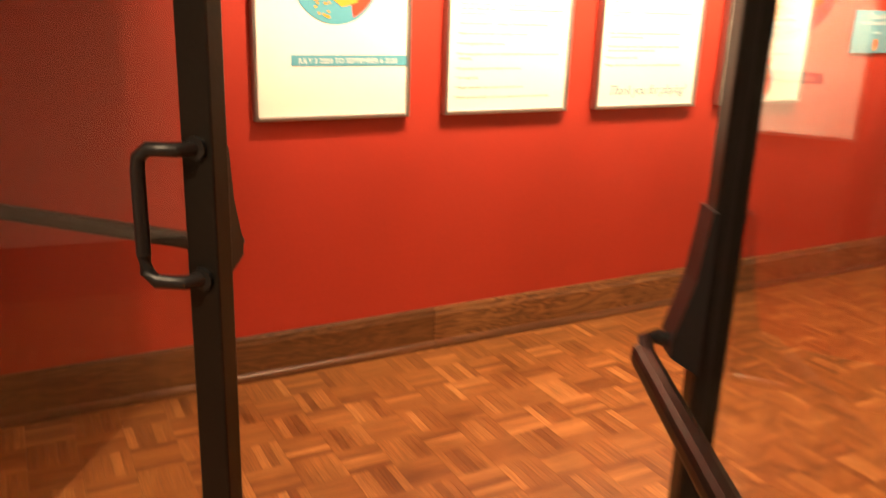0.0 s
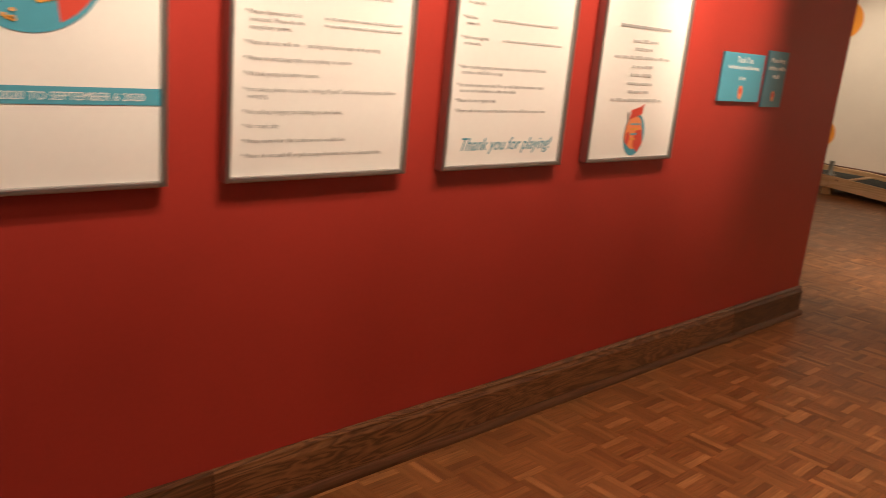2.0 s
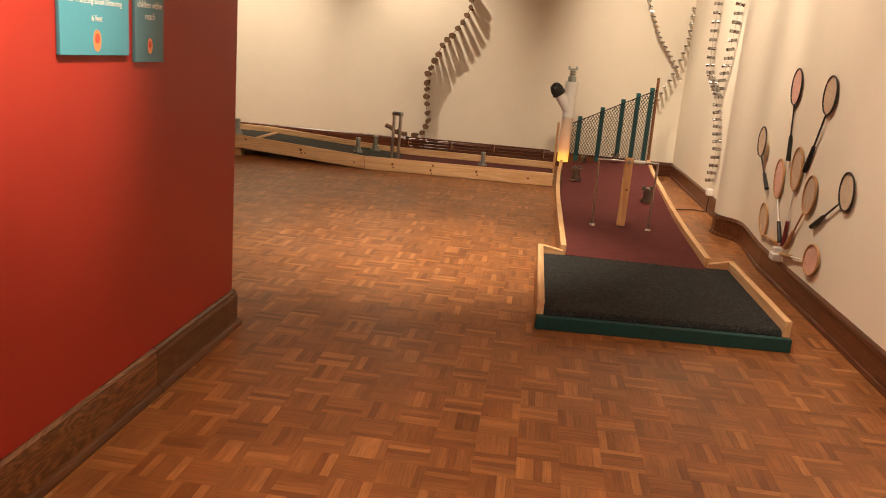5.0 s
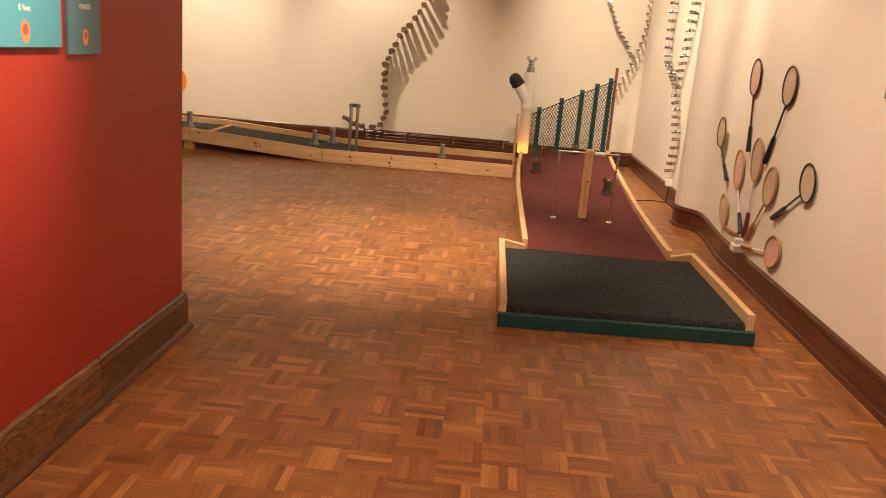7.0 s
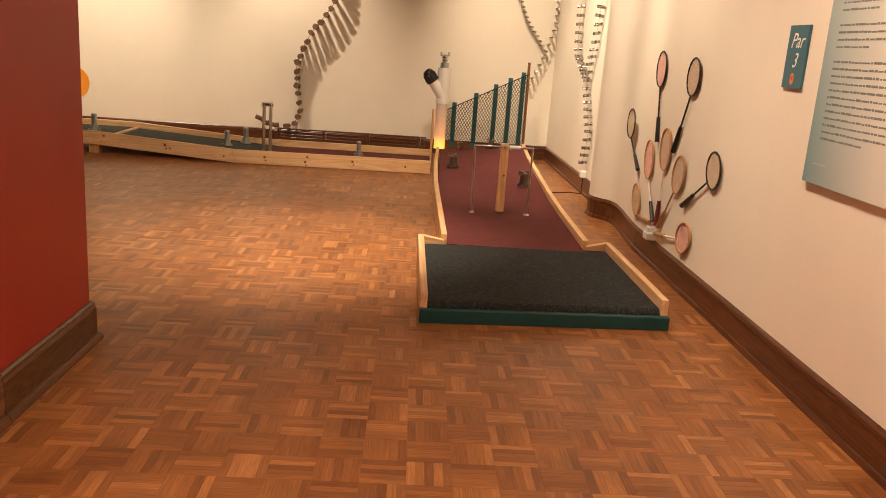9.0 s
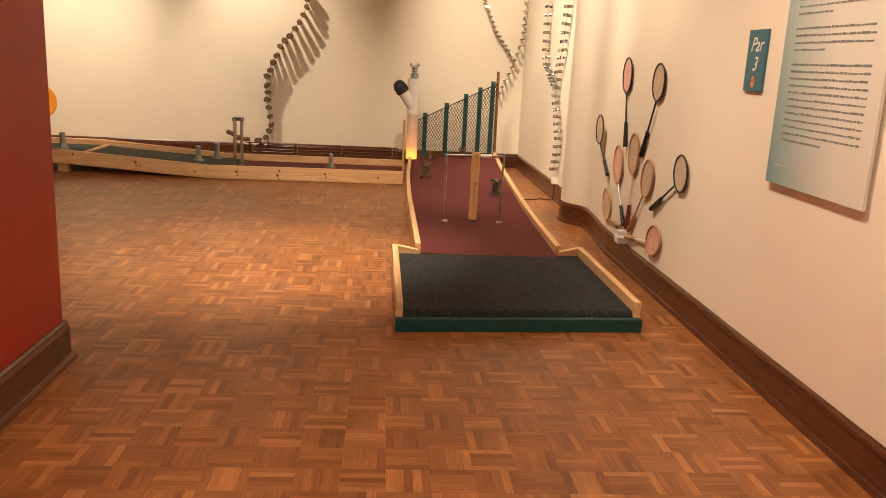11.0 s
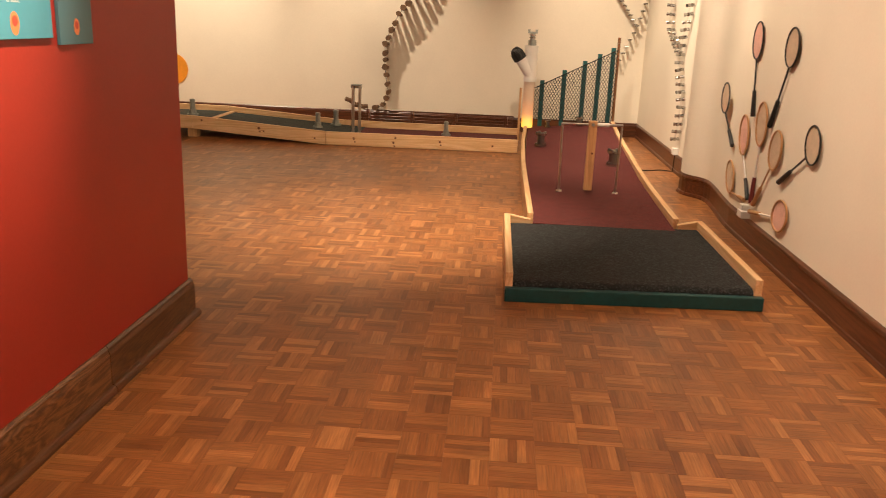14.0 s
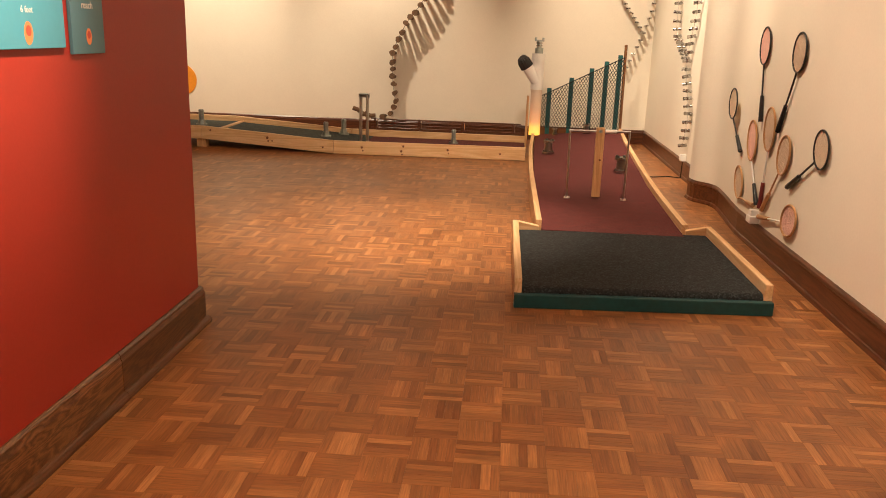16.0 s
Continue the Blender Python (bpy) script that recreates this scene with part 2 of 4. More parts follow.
PAPER = mat("poster_paper", (0.85, 0.80, 0.73), 0.4, 0, 50, 0.02, 0.02)
INK = mat("grey_ink", (0.38, 0.36, 0.33), 0.6, 0, 50, 0.05, 0)
BARINK = mat("pale_print", (0.52, 0.49, 0.45), 0.6, 0, 50, 0.05, 0)
TEAL = mat("teal_print", (0.085, 0.34, 0.44), 0.45, 0, 50, 0.04, 0.02)
TEALD = mat("dark_teal_print", (0.04, 0.14, 0.185), 0.45, 0, 50, 0.04, 0.02)
REDP = mat("red_print", (0.62, 0.07, 0.04), 0.45, 0, 50, 0.04, 0)
GOLD = mat("gold_print", (0.75, 0.36, 0.06), 0.45, 0, 50, 0.08, 0)
SCRIPT = mat("teal_script", (0.03, 0.26, 0.34), 0.5, 0, 50, 0.04, 0)
CORAL = mat("orange_print", (0.85, 0.28, 0.10), 0.45, 0, 50, 0.05, 0)
SLATE = mat("slate_teal_print", (0.085, 0.215, 0.265), 0.45, 0, 50, 0.04, 0.02)
PRINT = mat("dark_print", (0.19, 0.21, 0.2), 0.6, 0, 50, 0.05, 0)
ORANGE = mat("orange_cutout", (0.80, 0.30, 0.02), 0.55, 0, 30, 0.15, 0.1)
WHITE = mat("white_plastic", (0.8, 0.78, 0.74), 0.3, 0, 60, 0.03, 0.02)
BARK = mat("driftwood", (0.15, 0.085, 0.045), 0.85, 0, 90, 0.5, 0.8)
PINK = mat("pink_strings", (0.78, 0.50, 0.42), 0.6, 0, 400, 0.15, 0.2)
TAN = mat("tan_strings", (0.62, 0.49, 0.36), 0.6, 0, 400, 0.15, 0.2)
ASH = mat("varnished_ash", (0.48, 0.26, 0.11), 0.35, 0, 160, 0.2, 0.1)
MAR2 = mat("maroon_grip", (0.16, 0.02, 0.02), 0.6, 0, 160, 0.2, 0.2)
GLOW = glow_material("lit_pipe", (0.62, 0.52, 0.42))
GLASS = glass_material()
NETM = mat("black_net", (0.015, 0.018, 0.02), 0.8, 0, 100, 0.2, 0)

# ---- building helpers ----


def mesh_of(bm, material, smooth=False):
    bmesh.ops.recalc_face_normals(bm, faces=bm.faces)
    me = bpy.data.meshes.new("mesh")
    bm.to_mesh(me)
    bm.free()
    me.materials.append(material)
    if smooth:
        me.shade_smooth()
        me.set_sharp_from_angle(angle=radians(35))
    return me


def part(name, bm, material, parent=None, label="", smooth=False):
    ob = new(name, mesh_of(bm, material, smooth))
    ob.data.name = name
    if parent:
        ob.parent = parent
    return tagged(ob, label)


def thing(name, place, label, category, group="", turn=0):
    ob = new(name)
    ob.empty_display_size = 0.05
    ob.matrix_basis = pose(*place, 0, 0, turn)
    return tagged(ob, label, category, group)


def structure(name, bm, material, label, category, smooth=False):
    return tagged(part(name, bm, material, None, label, smooth), label, category, kind="structure")


def add_box(bm, lo, hi, bevel=0.0, m=None):
    r = bmesh.ops.create_cube(bm, size=1)
    for v in r["verts"]:
        v.co = Vector([lo[i] if v.co[i] < 0 else hi[i] for i in range(3)])
    if m is not None:
        bmesh.ops.transform(bm, matrix=m, verts=r["verts"])
    if bevel:
        edges = list({e for v in r["verts"] for e in v.link_edges})
        bmesh.ops.bevel(bm, geom=edges, offset=bevel, segments=2, profile=0.5, affect="EDGES")
    return bm


def bx(lo, hi, bevel=0.0):
    return add_box(bmesh.new(), lo, hi, bevel)


def add_rod(bm, a, b, r, r2=None, seg=14):
    a, b = Vector(a), Vector(b)
    q = (b - a).to_track_quat("Z", "Y").to_matrix().to_4x4()
    m = Matrix.Translation((a + b) / 2) @ q
    bmesh.ops.create_cone(bm, cap_ends=True, segments=seg, radius1=r, radius2=r if r2 is None else r2, depth=(b - a).length, matrix=m)
    return bm


def rod(a, b, r, r2=None, seg=14):
    return add_rod(bmesh.new(), a, b, r, r2, seg)


def add_tube(bm, pts, r, seg=10, closed=False):
    """A round bar along points."""
    pts = [Vector(p) for p in pts]
    n = len(pts)
    rings = []
    ref = Vector((0.31, 0.17, 0.93))
    for i, p in enumerate(pts):
        d = (pts[(i + 1) % n] - pts[i - 1]) if closed or 0 < i < n - 1 else (pts[1] - pts[0] if i == 0 else pts[-1] - pts[-2])
        d.normalize()
        s = d.cross(ref)
        s.normalize()
        u = s.cross(d)
        rings.append([bm.verts.new(p + r * (math.cos(k * math.tau / seg) * s + math.sin(k * math.tau / seg) * u)) for k in range(seg)])
    for i in range(n if closed else n - 1):
        a, b = rings[i], rings[(i + 1) % n]
        for k in range(seg):
            bm.faces.new((a[k], a[(k + 1) % seg], b[(k + 1) % seg], b[k]))
    if not closed:
        bm.faces.new(rings[0][::-1])
        bm.faces.new(rings[-1])
    return bm


def tube(pts, r, seg=10, closed=False):
    return add_tube(bmesh.new(), pts, r, seg, closed)


def solid(bottom, top):
    """A solid between two matching rings of points."""
    bm = bmesh.new()
    a, b = [bm.verts.new(p) for p in bottom], [bm.verts.new(p) for p in top]
    n = len(a)
    bm.faces.new(a[::-1])
    bm.faces.new(b)
    for i in range(n):
        bm.faces.new((a[i], a[(i + 1) % n], b[(i + 1) % n], b[i]))
    return bm


def prism(outline, z0, z1):
    return solid([(x, y, z0) for x, y in outline], [(x, y, z1) for x, y in outline])


def sweep(path, profile):
    """A profile of (out, up) swept along a plan path; out is to the right of the way."""
    bm = bmesh.new()
    rings = []
    for i, p in enumerate(path):
        p = Vector(p)
        d1 = (Vector(path[i]) - Vector(path[i - 1])).normalized() if i else (Vector(path[1]) - p).normalized()
        d2 = (Vector(path[i + 1]) - p).normalized() if i < len(path) - 1 else d1
        n1, n2 = Vector((d1.y, -d1.x)), Vector((d2.y, -d2.x))
        nn = (n1 + n2).normalized()
        k = 1 / max(0.3, nn.dot(n1))
        rings.append([bm.verts.new((p.x + nn.x * o * k, p.y + nn.y * o * k, z)) for o, z in profile])
    for a, b in zip(rings, rings[1:]):
        for i in range(len(profile)):
            j = (i + 1) % len(profile)
            bm.faces.new((a[i], a[j], b[j], b[i]))
    bm.faces.new(rings[0])
    bm.faces.new(rings[-1][::-1])
    return bm


def disc(cx, cy, rx, ry, z0, z1, seg=40, wob=0.0):
    pts = []
    for k in range(seg):
        a = k * math.tau / seg
        w = 1 + wob * math.sin(5 * a + cx * 9)
        pts.append((cx + rx * w * math.cos(a), cy + ry * w * math.sin(a)))
    return prism(pts, z0, z1)


def lettering(name, words, size, material, parent, x, y, z, align="LEFT", shear=0.0, squeeze=0.0):
    """Words in the built-in font, as a flat mesh on the parent's face."""
    cu = bpy.data.curves.new("words", "FONT")
    cu.body, cu.size, cu.align_x, cu.shear, cu.extrude, cu.resolution_u = words, size, align, shear, 0.0004, 3
    tmp = bpy.data.objects.new("words", cu)
    scene.collection.objects.link(tmp)
    me = bpy.data.meshes.new_from_object(tmp.evaluated_get(bpy.context.evaluated_depsgraph_get()))
    bpy.data.objects.remove(tmp)
    xs = [v.co.x for v in me.vertices] or [0, 1]
    f = min(1.0, squeeze / (max(xs) - min(xs))) if squeeze else 1.0
    for v in me.vertices:
        v.co = Vector((v.co.x * f + x, v.co.y + y, v.co.z + z))
    me.materials.clear()
    me.materials.append(material)
    ob = new(name, me)
    ob.parent = parent
    return tagged(ob, kind="stuff") if size < 0.03 else ob


ON_RED = Matrix(((0, 0, 1, -2.83), (1, 0, 0, 0), (0, 1, 0, 0), (0, 0, 0, 1)))
ON_RIGHT = Matrix(((0, 0, -1, 0.0), (-1, 0, 0, 0), (0, 1, 0, 0), (0, 0, 0, 1)))


def panel(base, y, z, name, label, category, group=""):
    """An Empty on a wall: local x along the wall to the reader's right, y up, z out."""
    ob = new(name)
    ob.matrix_basis = Matrix.Translation((0, y, z)) @ base
    return tagged(ob, label, category, group)

# ---- the large structure ----
H = 3.4
FAR, LEFT = 6.25, -7.0
SEAM = -1.22
structure("floor", bx((LEFT, -8.5, -0.12), (2.6, FAR + 0.2, -0.006)), GROUT, "dark bedding under the oak parquet floor", "floor")
structure("ceiling", bx((LEFT, -8.5, H), (2.6, FAR + 0.2, H + 0.15)), CEIL, "plain off-white gallery ceiling", "ceiling")
structure("wall_red", bx((-3.05, -8.5, 0), (-2.83, -0.482, H)), RED, "deep red painted partition wall with a free end", "wall")
structure("wall_far", bx((LEFT, FAR, 0), (0.4, FAR + 0.2, H)), CREAM, "cream painted far wall of the gallery", "wall")
structure("wall_left", bx((LEFT - 0.2, -8.5, 0), (LEFT, FAR + 0.2, H)), CREAM, "cream painted end wall of the gallery", "wall")
# never in view: added to close the room and keep the light in
structure("wall_unseen_back", bx((LEFT, -3.2, 0), (-3.05, -3.0, H)), CREAM, "unseen cream wall added behind the red partition to keep light in", "wall")
right_line = [(0.0, -3.83), (0.0, 1.75), (0.018, 2.0), (0.045, 2.3), (0.058, 2.5), (0.056, 2.58), (0.045, 2.65), (0.018, 2.71), (-0.025, 2.76), (-0.058, 2.81), (-0.075, 2.87), (-0.08, 2.95), (0.075, 2.97), (0.075, FAR)]
structure("wall_right", prism(right_line + [(0.4, FAR), (0.4, -3.83)], 0, H), CREAM, "cream painted side wall with a curved pilaster", "wall", True)
structure("wall_lobby_back", bx((-3.05, -8.7, 0), (2.6, -8.5, H)), CREAM, "cream lobby wall", "wall")
structure("wall_lobby_side", bx((2.6, -8.5, 0), (2.8, -3.0, H)), CREAM, "cream lobby wall", "wall")
structure("wall_lobby_front", bx((0.4, -3.83, 0), (2.6, -3.63, H)), CREAM, "cream lobby wall", "wall")

# the doorway stands across the corner
U = Vector((0.749, 0.662, 0))
N = Vector((-0.662, 0.749, 0))
EDGE = Vector((-1.475, -5.155, 0))
HINGE = EDGE + U * 0.788
FAR_HINGE = EDGE - U * 0.79


def along(a, b, z0, z1, t0, t1):
    """A block from a to b in plan, from t0 to t1 along the wall's normal."""
    pts = [a + N * t0, b + N * t0, b + N * t1, a + N * t1]
    return prism([(p.x, p.y) for p in pts], z0, z1)


structure("wall_doorway_right", along(HINGE + U * 1.10, HINGE + U * 1.36, 0, H, -0.1, 0.08), CREAM, "cream wall end beside the glass doors", "wall")
side_light = tagged(new("window_1"), "fixed glass side panel in dark bronze frame", "window", kind="structure")
part("window_frame", along(HINGE + U * 1.05, HINGE + U * 1.10, 0, 2.18, -0.06, 0.05), BRONZE, side_light)
part("bottom_rail", along(HINGE + U * 0.026, HINGE + U * 1.05, 0, 0.12, -0.03, 0.03), BRONZE, side_light)
part("pane", along(HINGE + U * 0.026, HINGE + U * 1.05, 0.12, 2.12, -0.004, 0.004), GLASS, side_light, "clear glass pane").visible_shadow = False
structure("wall_doorway_left", along(FAR_HINGE - U * 1.1, FAR_HINGE - U * 0.06, 0, H, -0.1, 0.08), RED, "red wall beside the glass doors", "wall")
structure("wall_over_doors", along(FAR_HINGE - U * 0.06, HINGE + U * 1.10, 2.18, H, -0.1, 0.08), RED, "wall above the glass doors", "wall")
structure("door_jamb_right", along(HINGE + U * 0.004, HINGE + U * 0.024, 0, 2.18, -0.03, 0.03), BRONZE, "dark bronze door jamb", "door frame")
structure("door_jamb_left", along(FAR_HINGE - U * 0.058, FAR_HINGE - U * 0.004, 0, 2.18, -0.06, 0.05), BRONZE, "dark bronze door jamb", "door frame")
structure("door_head", along(FAR_HINGE, HINGE + U * 1.05, 2.12, 2.176, -0.06, 0.05), BRONZE, "dark bronze door head", "door frame")

BB = [(0.0, 0.0), (0.018, 0.0), (0.018, 0.135), (0.013, 0.15), (0.013, 0.158), (0.006, 0.168), (0.0, 0.168)]
QUARTER = [(0.018, 0.0), (0.036, 0.0), (0.036, 0.012), (0.032, 0.022), (0.026, 0.028), (0.018, 0.03)]
BR = [(0, 0), (0.015, 0), (0.015, 0.012), (0.011, 0.024), (0.004, 0.028), (0.004, 0.128), (0.009, 0.132), (0.012, 0.142), (0.010, 0.152), (0.005, 0.158), (0.0, 0.168)]
for name, line, wood_kind, tone in (("baseboard_red_wall", [(-2.83, SEAM), (-2.83, -0.474), (-3.05, -0.474)], BASE_D, "dark stained"),
                                    ("baseboard_red_wall_middle", [(-2.83, -4.03), (-2.83, SEAM - 0.003)], BASE_Y, "brown"),
                                    ("baseboard_red_wall_near", [(-2.83, -6.2), (-2.83, -4.033)], BASE_D, "dark stained")):
    board = structure(name, sweep(line, BB), wood_kind, tone + " oak baseboard with swirling grain", "baseboard")
    part("shoe_moulding", sweep(line, QUARTER), SHOE, board, "dark oak shoe moulding")
structure("baseboard_right_wall", sweep([(x, y) for x, y in right_line[::-1]], BR), BASE_R, "dark mahogany baseboard along the cream wall", "baseboard")
structure("baseboard_far_wall", sweep([(LEFT, FAR), (0.075, FAR)], BB), BASE_RX, "dark mahogany baseboard along the cream wall", "baseboard")

# ---- glass doors ----


def door_leaf(name, origin, direction, face, label):
    """A narrow-stile glass leaf. Local x runs from the free edge to the hinge, y is the side of the pull or bar."""
    d = Vector(direction).normalized()
    f = Vector(face).normalized()
    ob = new(name)
    ob.matrix_basis = Matrix(((d.x, f.x, 0, origin.x), (d.y, f.y, 0, origin.y), (0, 0, 1, 0.008), (0, 0, 0, 1)))
    tagged(ob, label, "door", kind="structure")
    w = 0.785
    part("stile", bx((0, -0.022, 0), (0.062, 0.022, 2.1), 0.004), BRONZE, ob)
    part("stile", bx((w - 0.048, -0.022, 0), (w, 0.022, 2.1), 0.004), BRONZE, ob)
    part("bottom_rail", bx((0.062, -0.022, 0), (w - 0.048, 0.022, 0.2), 0.004), BRONZE, ob)
    part("top_rail", bx((0.062, -0.022, 2.0), (w - 0.048, 0.022, 2.1), 0.004), BRONZE, ob)
    pane = part("glass_pane", bx((0.058, -0.003, 0.196), (w - 0.044, 0.003, 2.004)), GLASS, ob, "clear glass pane")
    pane.visible_shadow = False
    return ob


def panic_bar(leaf, side, w=0.785):
    """A push bar on curved arms between two wedge-shaped cases."""
    s = side
    for x in (0.032, w - 0.032):
        prof = [(0.022, 1.085), (0.030, 1.085), (0.040, 0.99), (0.062, 0.91), (0.062, 0.885), (0.022, 0.86)]
        bm = solid([(x - 0.027, s * a, z) for a, z in prof], [(x + 0.027, s * a, z) for a, z in prof])
        part("bar_case", bm, BLACK, leaf, "black wedge-shaped latch case")
        xi = x + (0.045 if x < w / 2 else -0.045)
        part("bar_arm", tube([(x, s * 0.055, 0.90), (x, s * 0.075, 0.905), (x, s * 0.09, 0.90), (xi, s * 0.097, 0.885)], 0.011, 8), BLACK, leaf, "", True)
    part("push_bar", add_box(bmesh.new(), (0.04, min(s * 0.082, s * 0.112), 0.868), (w - 0.04, max(s * 0.082, s * 0.112), 0.9), 0.01), BRONZE, leaf, "dark bronze push bar")


left_leaf = door_leaf("door_1", EDGE, -U, -N, "closed glass door with dark bronze stiles and pull handle")
hz = [(0.03, 0.02, 0.862), (0.045, 0.055, 0.862), (0.09, 0.068, 0.862), (0.108, 0.07, 0.877), (0.112, 0.07, 0.907), (0.112, 0.07, 1.05), (0.108, 0.07, 1.072), (0.09, 0.068, 1.087), (0.045, 0.055, 1.087), (0.03, 0.02, 1.087)]
part("pull_handle", tube(hz, 0.0125, 12), BLACK, left_leaf, "black bent-tube pull handle", True)
for z in (0.862, 1.087):
    part("handle_rose", rod((0.03, 0.02, z), (0.03, 0.03, z), 0.02), BLACK, left_leaf)
panic_bar(left_leaf, -1)
LD = Vector((0.88, -0.475, 0)).normalized()
right_leaf = door_leaf("door_2", HINGE + LD * 0.785, -LD, Vector((-0.475, -0.88, 0)), "open glass door with dark bronze stiles and push bar")
panic_bar(right_leaf, 1)

# ---- posters on the red wall ----


def framed_poster(y0, y1, z0, h, label):
    w = y1 - y0
    ob = panel(ON_RED, y0, z0, "framed_poster", label, "poster", "posters on the red wall")
    f = 0.014
    sheet = part("backing", bx((f * 0.6, f * 0.6, 0.002), (w - f * 0.6, h - f * 0.6, 0.022)), PAPER, ob, "white printed sheet")
    for lo, hi in (((0, 0), (f, h)), ((w - f, 0), (w, h)), ((f, 0), (w - f, f)), ((f, h - f), (w - f, h))):
        part("frame_rail", bx((*lo, 0), (*hi, 0.034), 0.004), FRAME, ob, "pewter metal frame rail")
    return sheet


ZF = 0.0226


def word_row(x0, y, width, z, h, rnd, slip=0.35):
    """One line of unreadable print: a row of word-long bars."""
    bm = bmesh.new()
    x = x0
    while x < x0 + width - 0.008:
        w = min(rnd.choice((1.6, 2.4, 3.5, 4.8, 6.0)) * h, x0 + width - x)
        add_box(bm, (x, y, z), (x + w, y + h * rnd.uniform(1 - slip, 1), z + 0.0006))
        x += w + h * 0.6
    return bm


def bars(ob, rows, x0, material, z=ZF, h=0.0065):
    """Lines of print too small to read."""
    rnd = random.Random(len(rows))
    for y, wd, off in rows:
        tagged(part("text_line", word_row(x0 + off, y, wd, z, h, rnd), material, ob), kind="stuff")


def fruit(ob, cx, cy, s, z):
    """The show's round emblem as plain coloured shapes."""
    part("emblem", disc(cx, cy, s, s * 1.2, z, z + 0.0006), TEAL, ob, "teal, orange and red emblem")
    part("emblem_patch", disc(cx - 0.1 * s, cy + 0.12 * s, s * 0.84, s * 0.92, z + 0.0006, z + 0.0012, 28, 0.04), CORAL, ob)
    part("emblem_patch", disc(cx + 0.42 * s, cy - 0.32 * s, s * 0.44, s * 0.62, z + 0.0012, z + 0.0018, 24, 0.08), REDP, ob)
    part("emblem_patch", disc(cx - 0.62 * s, cy - 0.2 * s, s * 0.2, s * 0.36, z + 0.0012, z + 0.0018, 18, 0.1), REDP, ob)
    for k in range(4):
        part("emblem_stripe", bx((cx - (0.5 - 0.05 * k) * s, cy + (0.55 - 0.28 * k) * s, z + 0.0018), (cx + (0.42 - 0.1 * k) * s, cy + (0.63 - 0.28 * k) * s, z + 0.0024)), GOLD if k % 2 else TEAL, ob)
    part("emblem_top", prism([(cx - 0.7 * s, cy + 0.85 * s), (cx + 0.45 * s, cy + 1.15 * s), (cx + 0.58 * s, cy + 1.72 * s), (cx + 0.15 * s, cy + 1.55 * s), (cx - 0.55 * s, cy + 1.38 * s)], z + 0.0024, z + 0.003), REDP, ob)
    part("emblem_stem", prism([(cx - 0.95 * s, cy + 1.25 * s), (cx - 0.83 * s, cy + 1.25 * s), (cx - 0.68 * s, cy + 0.7 * s), (cx - 0.8 * s, cy + 0.7 * s)], z + 0.0024, z + 0.003), INK, ob)


Z0 = 0.937
p1 = framed_poster(-4.736, -4.168, Z0, 0.88, "large framed exhibition poster with round emblem and teal band")
part("title_band", bx((0.13, 0.181, ZF), (0.554, 0.217, ZF + 0.0006)), TEAL, p1, "teal date band")
lettering("date_line", "JULY 3 2020 TO SEPTEMBER 6 2020", 0.024, PAPER, p1, 0.155, 0.190, ZF + 0.001, squeeze=0.375)
cx, cy = 0.29, 0.475
part("emblem_disc", disc(cx, cy, 0.157, 0.157, ZF, ZF + 0.0006, 56), TEAL, p1, "round teal emblem")
part("emblem_field", prism([(cx + 0.147 * math.cos(a), cy + 0.147 * math.sin(a)) for a in [-1.15 + k * 0.14 for k in range(19)]], ZF + 0.0006, ZF + 0.001), REDP, p1, "red field of the emblem")
part("emblem_swirl", disc(cx - 0.045, cy + 0.005, 0.075, 0.075, ZF + 0.001, ZF + 0.0014, 40, 0.1), GOLD, p1, "gold swirl")
part("emblem_swirl", prism([(cx - 0.05, cy - 0.05), (cx + 0.02, cy - 0.10), (cx + 0.075, cy - 0.085), (cx + 0.085, cy - 0.06), (cx + 0.05, cy - 0.05), (cx + 0.075, cy - 0.02), (cx + 0.03, cy + 0.03), (cx - 0.03, cy + 0.03)], ZF + 0.0014, ZF + 0.0018), GOLD, p1)
part("emblem_top", disc(cx - 0.01, cy + 0.075, 0.09, 0.045, ZF + 0.0018, ZF + 0.0022, 32, 0.06), CORAL, p1)
for k, (dx, dy) in enumerate(((0.075, -0.005), (0.092, -0.018), (0.108, -0.012), (0.1, -0.03))):
    part("emblem_dot", disc(cx + dx, cy + dy, 0.010, 0.008, ZF + 0.0018, ZF + 0.0022, 12), PAPER, p1)
rnd = random.Random(4)
for k in range(22):
    a, r = rnd.uniform(3.3, 4.6), rnd.uniform(0.085, 0.145)
    part("emblem_dot", disc(cx + r * math.cos(a), cy + r * math.sin(a), 0.006, 0.004, ZF + 0.0018, ZF + 0.0022, 10), GOLD, p1)

p2 = framed_poster(-4.026, -3.467, Z0, 0.88, "framed sheet of printed course rules in grey type")
RULES = ((0.047, "* Please do not pull off or pick at any elements of the sculptural holes.", 0.43),
         (0.083, "* Please remember this is also an art installation.", 0.32), (0.119, "* No rough play", 0.11),
         (0.153, "* No pulling, hanging or climbing on the holes.", 0.30), (0.190, "swinging.", 0.06),
         (0.206, '* For safety, please use a low "mini-golf putt" and look around you before', 0.47),
         (0.243, "* Hit ball gently for better scores.", 0.22), (0.279, "* Please do not bang clubs on anything or anyone", 0.34),
         (0.315, "* Please do not walk on      putting surface except while putting.", 0.45),
         (0.350, "any gallery spaces.", 0.14), (0.367, "indicated. Please do not", 0.2), (0.384, "* Please deposit cards in", 0.2), (0.44, "the course.", 0.08))
